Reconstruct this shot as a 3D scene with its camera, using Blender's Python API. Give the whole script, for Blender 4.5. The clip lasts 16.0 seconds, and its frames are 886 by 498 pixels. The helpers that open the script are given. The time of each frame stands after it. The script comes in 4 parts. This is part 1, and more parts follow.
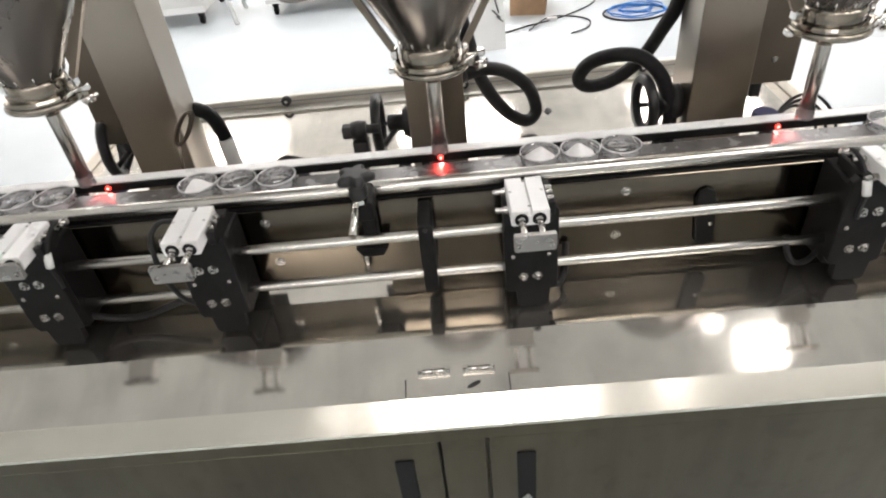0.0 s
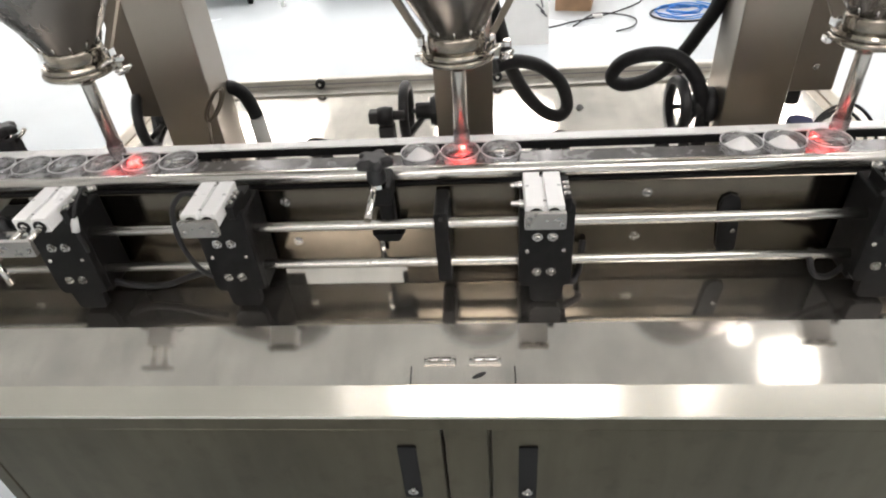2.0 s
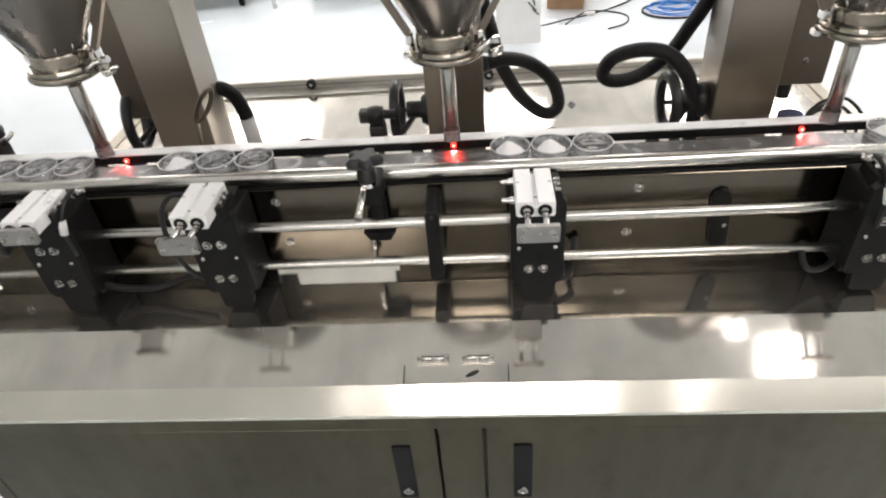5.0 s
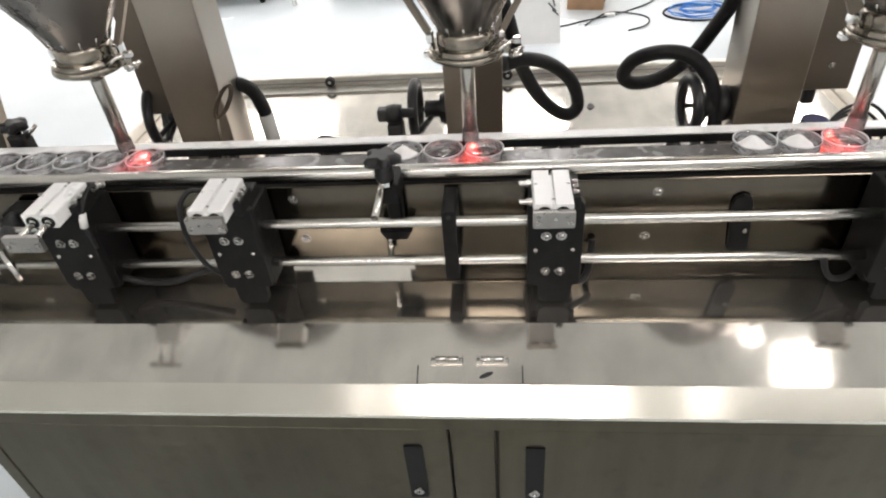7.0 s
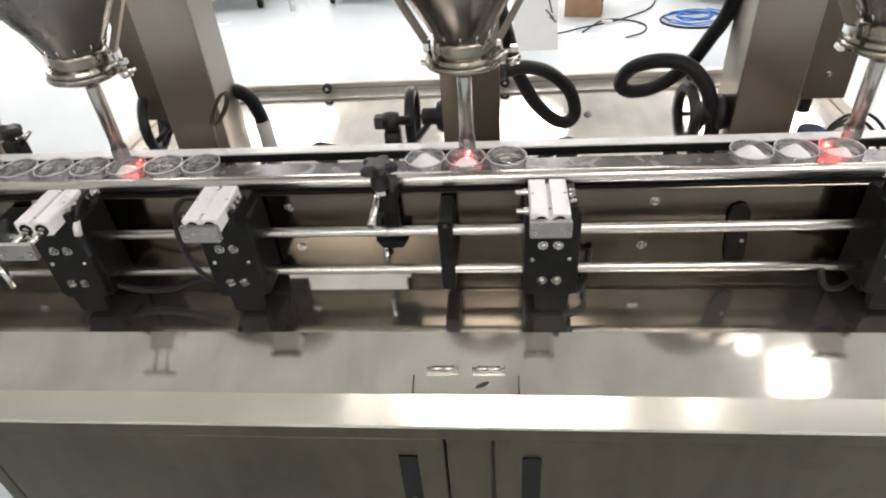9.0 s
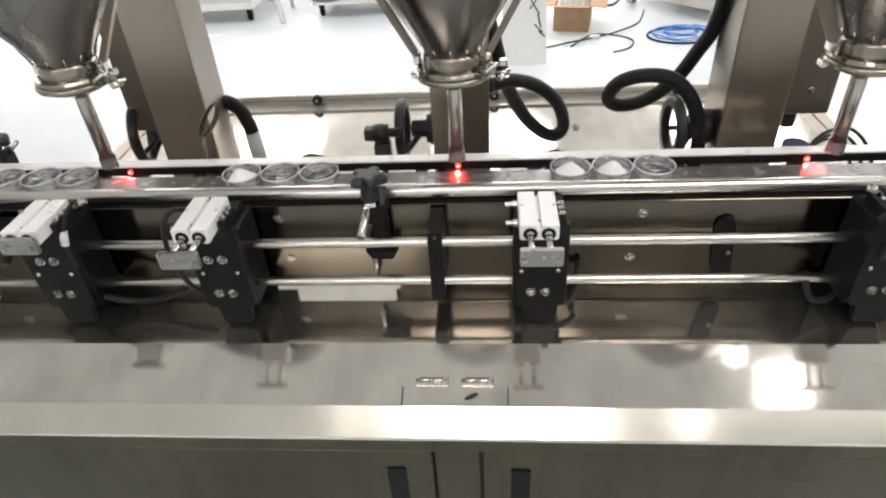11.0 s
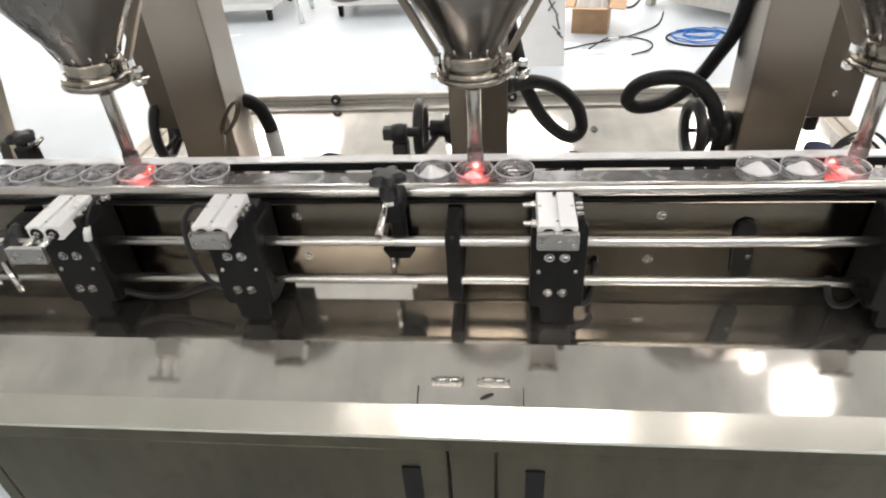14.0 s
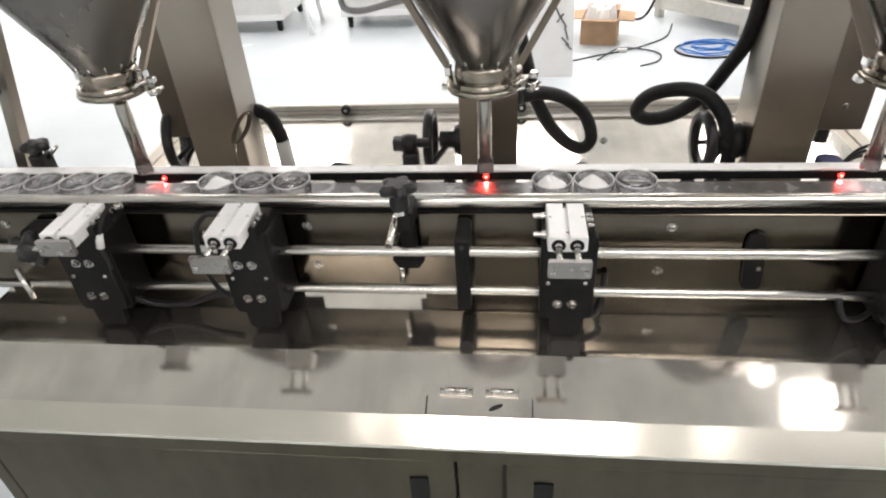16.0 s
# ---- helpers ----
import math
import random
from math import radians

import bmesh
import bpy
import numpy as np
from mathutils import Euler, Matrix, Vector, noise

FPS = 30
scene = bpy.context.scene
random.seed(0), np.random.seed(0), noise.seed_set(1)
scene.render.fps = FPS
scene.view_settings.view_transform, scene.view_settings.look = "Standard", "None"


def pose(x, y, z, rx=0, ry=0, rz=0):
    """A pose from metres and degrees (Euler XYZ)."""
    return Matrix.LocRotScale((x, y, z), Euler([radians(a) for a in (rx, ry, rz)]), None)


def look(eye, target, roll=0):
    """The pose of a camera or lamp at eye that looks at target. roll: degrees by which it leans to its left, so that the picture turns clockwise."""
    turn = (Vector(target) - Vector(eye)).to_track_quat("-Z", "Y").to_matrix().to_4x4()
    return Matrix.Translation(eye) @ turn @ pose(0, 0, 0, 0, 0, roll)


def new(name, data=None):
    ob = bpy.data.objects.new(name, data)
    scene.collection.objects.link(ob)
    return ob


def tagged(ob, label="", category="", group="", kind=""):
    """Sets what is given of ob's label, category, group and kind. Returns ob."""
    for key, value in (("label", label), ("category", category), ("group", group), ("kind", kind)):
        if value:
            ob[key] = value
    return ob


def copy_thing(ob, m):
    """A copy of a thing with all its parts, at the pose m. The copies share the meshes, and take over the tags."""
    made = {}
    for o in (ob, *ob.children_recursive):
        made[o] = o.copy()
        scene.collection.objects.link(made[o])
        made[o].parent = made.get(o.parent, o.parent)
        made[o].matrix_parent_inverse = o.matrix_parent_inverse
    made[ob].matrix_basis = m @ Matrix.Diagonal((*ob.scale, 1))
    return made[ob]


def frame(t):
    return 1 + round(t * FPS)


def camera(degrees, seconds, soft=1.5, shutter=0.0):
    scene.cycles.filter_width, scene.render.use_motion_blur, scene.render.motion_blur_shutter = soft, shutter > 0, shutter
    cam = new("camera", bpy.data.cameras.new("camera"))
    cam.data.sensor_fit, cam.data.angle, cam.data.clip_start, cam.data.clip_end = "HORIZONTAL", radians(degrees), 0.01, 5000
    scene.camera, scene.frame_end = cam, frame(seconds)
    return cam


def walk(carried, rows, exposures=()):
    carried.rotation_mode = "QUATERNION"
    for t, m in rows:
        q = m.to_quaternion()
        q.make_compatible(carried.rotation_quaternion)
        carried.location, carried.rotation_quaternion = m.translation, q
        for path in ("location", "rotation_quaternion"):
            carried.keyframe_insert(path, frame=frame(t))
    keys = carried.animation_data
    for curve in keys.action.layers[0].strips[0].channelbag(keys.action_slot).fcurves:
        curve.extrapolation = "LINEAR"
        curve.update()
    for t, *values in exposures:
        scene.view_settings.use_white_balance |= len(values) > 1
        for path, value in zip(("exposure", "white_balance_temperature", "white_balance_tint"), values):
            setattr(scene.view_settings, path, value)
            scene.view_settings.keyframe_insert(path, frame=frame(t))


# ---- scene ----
cam = camera(70.3, 16.0, 2.1)
PATH = [
    (0, (0.047, 0.097, 1.462), (-0.016, 1.686, 0.249), -6.4),
    (0.5, (0.057, 0.086, 1.463), (-0.006, 1.673, 0.248), -6.4),
    (1, (0.063, 0.087, 1.459), (-0.016, 1.673, 0.243), -6.2),
    (1.5, (0.07, 0.091, 1.457), (-0.096, 1.664, 0.234), -5.3),
    (2, (0.074, 0.093, 1.457), (-0.092, 1.666, 0.233), -4.9),
    (2.5, (0.074, 0.094, 1.454), (-0.073, 1.669, 0.23), -4.8),
    (3, (0.076, 0.094, 1.454), (-0.059, 1.669, 0.229), -4.9),
    (3.5, (0.078, 0.092, 1.454), (-0.057, 1.67, 0.232), -4.9),
    (6, (0.081, 0.098, 1.451), (-0.095, 1.668, 0.225), -5.5),
    (6.5, (0.079, 0.099, 1.451), (-0.108, 1.669, 0.226), -5.3),
    (7, (0.077, 0.098, 1.451), (-0.121, 1.668, 0.228), -5.2),
    (7.5, (0.078, 0.1, 1.451), (-0.123, 1.667, 0.225), -5.2),
    (8, (0.078, 0.1, 1.45), (-0.128, 1.666, 0.223), -5.4),
    (8.5, (0.078, 0.102, 1.45), (-0.128, 1.669, 0.225), -5.2),
    (9, (0.078, 0.105, 1.453), (-0.111, 1.685, 0.242), -4.8),
    (11.5, (0.077, 0.102, 1.454), (-0.076, 1.708, 0.273), -3.8),
    (12, (0.074, 0.102, 1.454), (-0.085, 1.709, 0.275), -4.0),
    (12.5, (0.074, 0.101, 1.453), (-0.099, 1.708, 0.275), -4.2),
    (13, (0.073, 0.099, 1.454), (-0.11, 1.708, 0.281), -3.9),
    (13.5, (0.072, 0.1, 1.453), (-0.116, 1.705, 0.274), -3.8),
    (14, (0.073, 0.099, 1.453), (-0.126, 1.704, 0.276), -4.0),
    (14.5, (0.073, 0.1, 1.452), (-0.129, 1.706, 0.277), -4.1),
    (15, (0.071, 0.102, 1.452), (-0.143, 1.704, 0.274), -4.2),
    (15.5, (0.069, 0.101, 1.453), (-0.16, 1.708, 0.284), -4.1),
    (16, (0.069, 0.098, 1.455), (-0.152, 1.719, 0.304), -4.0),
]
walk(cam, [(t, look(eye, target, roll)) for t, eye, target, roll in PATH])

# ---- world, lights, exposure ----
world = bpy.data.worlds.new("world")
scene.world = world
world.use_nodes = True
world.node_tree.nodes["Background"].inputs[0].default_value = (0.75, 0.85, 1.0, 1)
world.node_tree.nodes["Background"].inputs[1].default_value = 0.25
scene.view_settings.exposure = 0.0

LAMP = 13.6        # strength of the ceiling panels
CEILING = 3.0


# ---- materials ----
def shader(name, color, rough=0.5, metal=0.0):
    m = bpy.data.materials.new(name)
    m.use_nodes = True
    b = m.node_tree.nodes["Principled BSDF"]
    b.inputs["Base Color"].default_value = (*color, 1)
    b.inputs["Roughness"].default_value = rough
    b.inputs["Metallic"].default_value = metal
    return m, m.node_tree, b


def noise_tex(nt, scale, stretch=(1, 1, 1), detail=4.0, world_space=False):
    """A noise in metres, stretched along the axes."""
    if world_space:
        co = nt.nodes.new("ShaderNodeNewGeometry").outputs["Position"]
    else:
        co = nt.nodes.new("ShaderNodeTexCoord").outputs["Object"]
    mp = nt.nodes.new("ShaderNodeMapping")
    mp.inputs["Scale"].default_value = stretch
    n = nt.nodes.new("ShaderNodeTexNoise")
    n.inputs["Scale"].default_value = scale
    n.inputs["Detail"].default_value = detail
    nt.links.new(co, mp.inputs["Vector"])
    nt.links.new(mp.outputs["Vector"], n.inputs["Vector"])
    return n.outputs["Fac"]


def ramp(nt, fac, lo, hi, c0, c1):
    r = nt.nodes.new("ShaderNodeValToRGB")
    r.color_ramp.elements[0].position, r.color_ramp.elements[1].position = lo, hi
    r.color_ramp.elements[0].color, r.color_ramp.elements[1].color = (*c0, 1), (*c1, 1)
    nt.links.new(fac, r.inputs["Fac"])
    return r.outputs["Color"]


def remap(nt, fac, lo, hi, a, b):
    r = nt.nodes.new("ShaderNodeMapRange")
    for k, v in zip(("From Min", "From Max", "To Min", "To Max"), (lo, hi, a, b)):
        r.inputs[k].default_value = v
    nt.links.new(fac, r.inputs["Value"])
    return r.outputs["Result"]


def bump(nt, b, fac, strength, distance=0.001):
    k = nt.nodes.new("ShaderNodeBump")
    k.inputs["Strength"].default_value, k.inputs["Distance"].default_value = strength, distance
    nt.links.new(fac, k.inputs["Height"])
    nt.links.new(k.outputs["Normal"], b.inputs["Normal"])


def steel(name, color, rough, grain=(1, 60, 60), spread=0.10, stain=3.0, relief=0.05, aniso=0.0, fine_gloss=0.04, tone=(0.86, 1.08), bands=0.0, film=0.0):
    """Brushed stainless steel: fine grain lines, and broad smudges that change colour and gloss."""
    m, nt, b = shader(name, color, rough, 1.0)
    fine = noise_tex(nt, 14, grain, 5, True)
    broad = noise_tex(nt, stain, (1, 1, 1), 5, True)
    base = ramp(nt, broad, 0.3, 0.7, [c * tone[0] for c in color], [min(1, c * tone[1]) for c in color])
    if bands:
        # long faint streaks painted in for soft reflected bands, and small scuffs
        soft_band = ramp(nt, noise_tex(nt, 4, (7, 0.8, 1), 3, True), 0.35, 0.65, [1 - bands] * 3, [1, 1, 1])
        scuff = ramp(nt, noise_tex(nt, 22, (1, 0.6, 1), 6, True), 0.54, 0.68, [1, 1, 1], [1 - 0.8 * bands] * 3)
        for layer in (soft_band, scuff):
            mul = nt.nodes.new("ShaderNodeMix")
            mul.data_type, mul.blend_type = "RGBA", "MULTIPLY"
            mul.inputs[0].default_value = 1.0
            nt.links.new(base, mul.inputs[6])
            nt.links.new(layer, mul.inputs[7])
            base = mul.outputs[2]
    nt.links.new(base, b.inputs["Base Color"])
    mix = nt.nodes.new("ShaderNodeMath")
    mix.operation = "ADD"
    nt.links.new(remap(nt, broad, 0.3, 0.7, rough - spread, rough + spread), mix.inputs[0])
    nt.links.new(remap(nt, fine, 0.3, 0.7, -fine_gloss, fine_gloss), mix.inputs[1])
    nt.links.new(mix.outputs[0], b.inputs["Roughness"])
    b.inputs["Anisotropic"].default_value = aniso
    if film:
        # patchy pale smudge film; its haze also lifts dark reflections in the metal
        haze = noise_tex(nt, 5, (1.3, 0.9, 1), 7, True)
        nt.links.new(remap(nt, haze, 0.35, 0.68, 1.0 - 0.35 * film, 1.0 - film), b.inputs["Metallic"])
    if relief:
        bump(nt, b, fine, relief, 0.0005)
    return m


def plain(name, color, rough=0.5, metal=0.0, vary=0.12, scale=60, relief=0.08):
    """Paint, rubber or plastic with slight change of colour and gloss, and a fine relief."""
    m, nt, b = shader(name, color, rough, metal)
    f = noise_tex(nt, scale, (1, 1, 1), 5)
    nt.links.new(ramp(nt, f, 0.3, 0.7, [c * (1 - vary) for c in color], [min(1, c * (1 + vary)) for c in color]), b.inputs["Base Color"])
    nt.links.new(remap(nt, f, 0.3, 0.7, max(0.02, rough - 0.08), rough + 0.08), b.inputs["Roughness"])
    if relief:
        bump(nt, b, f, relief, 0.0006)
    return m


def glow(name, color, strength):
    m = bpy.data.materials.new(name)
    m.use_nodes = True
    nt = m.node_tree
    nt.nodes.clear()
    e = nt.nodes.new("ShaderNodeEmission")
    e.inputs[0].default_value, e.inputs[1].default_value = (*color, 1), strength
    o = nt.nodes.new("ShaderNodeOutputMaterial")
    nt.links.new(e.outputs[0], o.inputs[0])
    return m


def clear(name, color=(1, 1, 1), rough=0.05, ior=1.5, haze=0.1):
    """Thin clear plastic: lets light straight through, shines at its edges, and scatters a little."""
    m = bpy.data.materials.new(name)
    m.use_nodes = True
    nt = m.node_tree
    nt.nodes.clear()
    see = nt.nodes.new("ShaderNodeBsdfTransparent")
    see.inputs[0].default_value = (*color, 1)
    gloss = nt.nodes.new("ShaderNodeBsdfGlossy")
    gloss.inputs["Roughness"].default_value = rough
    front, back = nt.nodes.new("ShaderNodeBsdfDiffuse"), nt.nodes.new("ShaderNodeBsdfTranslucent")
    front.inputs[0].default_value = back.inputs[0].default_value = (0.96, 0.965, 0.97, 1)
    milk = nt.nodes.new("ShaderNodeMixShader")
    nt.links.new(front.outputs[0], milk.inputs[1])
    nt.links.new(back.outputs[0], milk.inputs[2])
    edge = nt.nodes.new("ShaderNodeFresnel")
    edge.inputs["IOR"].default_value = ior
    scuff = noise_tex(nt, 80, (1, 1, 3), 2)
    hz = remap(nt, scuff, 0.3, 0.75, haze * 0.6, haze * 1.5)
    m1, m2 = nt.nodes.new("ShaderNodeMixShader"), nt.nodes.new("ShaderNodeMixShader")
    nt.links.new(hz, m1.inputs[0])
    nt.links.new(see.outputs[0], m1.inputs[1])
    nt.links.new(milk.outputs[0], m1.inputs[2])
    nt.links.new(edge.outputs[0], m2.inputs[0])
    nt.links.new(m1.outputs[0], m2.inputs[1])
    nt.links.new(gloss.outputs[0], m2.inputs[2])
    o = nt.nodes.new("ShaderNodeOutputMaterial")
    nt.links.new(m2.outputs[0], o.inputs[0])
    return m


M_DECK = steel("deck_steel", (0.74, 0.70, 0.64), 0.080, (24, 1.2, 24), 0.030, 6.0, 0.0, 0.0, 0.003, (0.70, 1.08), 0.10, 0.09)
M_LIP = steel("lip_steel", (0.84, 0.80, 0.71), 0.15, (2, 60, 60), 0.015, 4.0, 0.0, 0.0, 0.004)
# stainless darkened in its colour for the dim floor the doors reflect
M_DOOR = steel("dimmed_door_steel", (0.120, 0.107, 0.076), 0.34, (60, 60, 2), 0.05, 3.0, 0.0, 0.0, 0.006, (0.80, 1.1), 0.15)
# steel colour held dark to offset the bright room it mirrors
M_PLATE = steel("dimmed_plate_steel", (0.160, 0.139, 0.110), 0.15, (2, 60, 60), 0.04, 6.0, 0.0, 0.0, 0.004, (0.86, 1.08), 0.12)
M_COLUMN = steel("column_steel", (0.42, 0.385, 0.335), 0.33, (60, 60, 2), 0.04, 4.0, 0.0, 0.0, 0.012)
M_CHROME = steel("polished_steel", (0.74, 0.72, 0.69), 0.12, (1, 40, 40), 0.04, 9.0, 0.0)
M_HOPPER = steel("hopper_steel", (0.20, 0.186, 0.172), 0.25, (6, 6, 1), 0.04, 3.0, 0.0, 0.0, 0.01)
M_FLANGE = steel("flange_steel", (0.34, 0.31, 0.265), 0.16, (6, 6, 1), 0.04, 9.0, 0.0, 0.0, 0.01)
M_ROD = steel("satin_rod_steel", (0.72, 0.70, 0.66), 0.25, (1, 40, 40), 0.003, 4.0, 0.0, 0.0, 0.001, (0.985, 1.01))
M_NOZZLE = steel("nozzle_steel", (0.50, 0.48, 0.445), 0.26, (30, 30, 3), 0.004, 4.0, 0.0, 0.0, 0.001, (0.96, 1.03))
M_CARRIAGE = steel("dark_carriage_steel", (0.22, 0.19, 0.155), 0.4, (30, 30, 3), 0.05, 5.0, 0.0)
M_ALU = plain("anodised_aluminium", (0.92, 0.92, 0.91), 0.33, 0.0, 0.02, 40, 0.0)
M_ENDPLATE = plain("bare_aluminium", (0.33, 0.32, 0.30), 0.32, 0.9, 0.06, 90, 0.04)
M_RAIL = plain("rail_aluminium", (0.62, 0.60, 0.55), 0.38, 0.6, 0.08, 30, 0.03)
def matt_black(m):
    m.node_tree.nodes["Principled BSDF"].inputs["Specular IOR Level"].default_value = 0.15
    return m


M_BLACK = plain("black_anodised_metal", (0.012, 0.012, 0.012), 0.5, 0.0, 0.3, 70, 0.05)
matt_black(M_BLACK)
M_RUBBER = plain("black_rubber", (0.018, 0.018, 0.019), 0.52, 0.0, 0.3, 80, 0.1)
matt_black(M_RUBBER).node_tree.nodes["Principled BSDF"].inputs["Specular IOR Level"].default_value = 0.28
M_PLASTIC = plain("black_plastic", (0.016, 0.016, 0.017), 0.40, 0.0, 0.25, 90, 0.06)
M_BELT = plain("conveyor_belt_plastic", (0.095, 0.091, 0.088), 0.24, 0.0, 0.25, 40, 0.1)
M_SCREW = plain("screw_steel", (0.42, 0.41, 0.39), 0.24, 1.0, 0.1, 150, 0.03)
M_DISH = clear("clear_polystyrene", (0.97, 0.975, 0.975), 0.06, 1.5, 0.07)
M_HAZE = clear("scuffed_polystyrene", (0.98, 0.985, 0.985), 0.08, 1.55, 0.28)
# same clear plastic, made milky white for the glints on the rim
M_RIM = clear("glinting_rim_polystyrene", (0.98, 0.985, 0.985), 0.12, 1.7, 0.85)
M_TIP = clear("clear_tip", (0.97, 0.97, 0.97), 0.12, 1.4, 0.16)
M_POWDER = plain("white_powder", (0.95, 0.945, 0.935), 0.9, 0.0, 0.04, 400, 0.5)
M_RED = glow("red_sensor_light", (1.0, 0.03, 0.02), 8.0)
M_CORE = glow("red_sensor_core", (1.0, 0.45, 0.38), 5.0)
M_PANEL = glow("lamp_panel", (1.0, 0.94, 0.918), LAMP)
M_SPOT = glow("small_lamp", (1.0, 0.965, 0.94), 14.0)
M_FLOOR = plain("pale_epoxy_floor", (0.58, 0.63, 0.66), 0.22, 0.0, 0.05, 1.3, 0.02)
M_WALL = plain("white_wall_paint", (0.84, 0.83, 0.80), 0.6, 0.0, 0.04, 2.0, 0.03)
M_CEIL = plain("white_ceiling", (0.86, 0.85, 0.82), 0.7, 0.0, 0.04, 2.0, 0.03)
M_CARD = plain("brown_cardboard", (0.42, 0.27, 0.16), 0.8, 0.0, 0.12, 14, 0.1)
M_WHITE = plain("white_enamel", (0.78, 0.78, 0.76), 0.4, 0.0, 0.05, 6, 0.03)
M_GREY = plain("grey_paint", (0.33, 0.33, 0.33), 0.5, 0.0, 0.1, 6, 0.03)
M_BLUE = plain("blue_hose_plastic", (0.02, 0.20, 0.62), 0.35, 0.0, 0.15, 50, 0.05)
M_NAVY = plain("navy_plastic", (0.03, 0.035, 0.09), 0.5, 0.0, 0.2, 50, 0.05)
M_PAPER = plain("white_paper", (0.90, 0.90, 0.89), 0.6, 0.0, 0.03, 10, 0.02)
M_INK = plain("dark_print", (0.10, 0.10, 0.11), 0.7, 0.0, 0.2, 30, 0.02)
M_DARK = plain("near_black", (0.03, 0.03, 0.03), 0.6, 0.0, 0.2, 30, 0.02)


# ---- mesh helpers ----
def box(bm, x0, x1, y0, y1, z0, z1, bevel=0.0, seg=1):
    vs = [bm.verts.new((x, y, z)) for x in (x0, x1) for y in (y0, y1) for z in (z0, z1)]
    fs = [(0, 1, 3, 2), (4, 6, 7, 5), (0, 4, 5, 1), (2, 3, 7, 6), (0, 2, 6, 4), (1, 5, 7, 3)]
    faces = [bm.faces.new([vs[i] for i in f]) for f in fs]
    if bevel:
        edges = list({e for f in faces for e in f.edges})
        bmesh.ops.bevel(bm, geom=edges, offset=bevel, segments=seg, affect="EDGES", profile=0.5)
    return bm


def prism(bm, outline, a, b, axis="y", bevel=0.0):
    """An outline of (u, v) drawn out from a to b along an axis."""
    def at(u, v, w):
        return {"x": (w, u, v), "y": (u, w, v), "z": (u, v, w)}[axis]
    lo = [bm.verts.new(at(u, v, a)) for u, v in outline]
    hi = [bm.verts.new(at(u, v, b)) for u, v in outline]
    n = len(outline)
    faces = [bm.faces.new(lo), bm.faces.new(hi[::-1])]
    for i in range(n):
        faces.append(bm.faces.new((lo[i], hi[i], hi[(i + 1) % n], lo[(i + 1) % n])))
    bmesh.ops.recalc_face_normals(bm, faces=faces)
    if bevel:
        edges = list({e for f in faces[:2] for e in f.edges})
        bmesh.ops.bevel(bm, geom=edges, offset=bevel, segments=1, affect="EDGES")
    return bm


def tube(bm, points, r, sides=12, caps=True, closed=False):
    """A round bar or hose through the points; r a number, or one for each point."""
    pts = [Vector(p) for p in points]
    n = len(pts)
    rings, up = [], None
    for i, p in enumerate(pts):
        a = pts[(i - 1) % n] if (i or closed) else p
        c = pts[(i + 1) % n] if (i < n - 1 or closed) else p
        d = (c - a).normalized()
        if up is None:
            up = d.orthogonal().normalized()
        up = (up - d * up.dot(d)).normalized()
        side = d.cross(up)
        rr = r[i] if isinstance(r, (list, tuple)) else r
        rings.append([bm.verts.new(p + (up * math.cos(2 * math.pi * k / sides) + side * math.sin(2 * math.pi * k / sides)) * rr) for k in range(sides)])
    for i in range(n if closed else n - 1):
        A, B = rings[i], rings[(i + 1) % n]
        for k in range(sides):
            f = bm.faces.new((A[k], A[(k + 1) % sides], B[(k + 1) % sides], B[k]))
            f.smooth = True
    if caps and not closed:
        bm.faces.new(rings[0][::-1])
        bm.faces.new(rings[-1])
    return bm


def spline(points, steps=8, closed=False):
    """A smooth line through the points."""
    pts = [Vector(p) for p in points]
    n, out = len(pts), []
    for i in range(n if closed else n - 1):
        if closed:
            a, b, c, d = pts[(i - 1) % n], pts[i], pts[(i + 1) % n], pts[(i + 2) % n]
        else:
            a, b, c, d = pts[max(i - 1, 0)], pts[i], pts[i + 1], pts[min(i + 2, n - 1)]
        for k in range(steps):
            t = k / steps
            out.append(0.5 * ((2 * b) + (c - a) * t + (2 * a - 5 * b + 4 * c - d) * t * t + (3 * b - a - 3 * c + d) * t ** 3))
    if not closed:
        out.append(pts[-1])
    return out


def lathe(bm, profile, sides=32, centre=(0, 0, 0), axis="z", smooth=True):
    """A profile of (radius, height) turned round an axis through the centre."""
    def at(r, h, k):
        c, s = r * math.cos(2 * math.pi * k / sides), r * math.sin(2 * math.pi * k / sides)
        v = {"z": (c, s, h), "x": (h, c, s), "y": (s, h, c)}[axis]
        return Vector(v) + Vector(centre)
    rings = []
    for r, h in profile:
        rings.append([bm.verts.new(at(0, h, 0))] if r < 1e-6 else [bm.verts.new(at(r, h, k)) for k in range(sides)])
    for A, B in zip(rings, rings[1:]):
        for k in range(sides):
            j = (k + 1) % sides
            if len(A) == 1 and len(B) == 1:
                continue
            if len(A) == 1:
                f = bm.faces.new((A[0], B[j], B[k]))
            elif len(B) == 1:
                f = bm.faces.new((A[k], A[j], B[0]))
            else:
                f = bm.faces.new((A[k], A[j], B[j], B[k]))
            f.smooth = smooth
    return bm


def rounded(x0, x1, z0, z1, r, n=4):
    """The outline of a rectangle with round corners."""
    out = []
    for cx, cz, a in ((x1 - r, z1 - r, 0), (x0 + r, z1 - r, 90), (x0 + r, z0 + r, 180), (x1 - r, z0 + r, 270)):
        for k in range(n + 1):
            t = radians(a + 90 * k / n)
            out.append((cx + r * math.cos(t), cz + r * math.sin(t)))
    return out


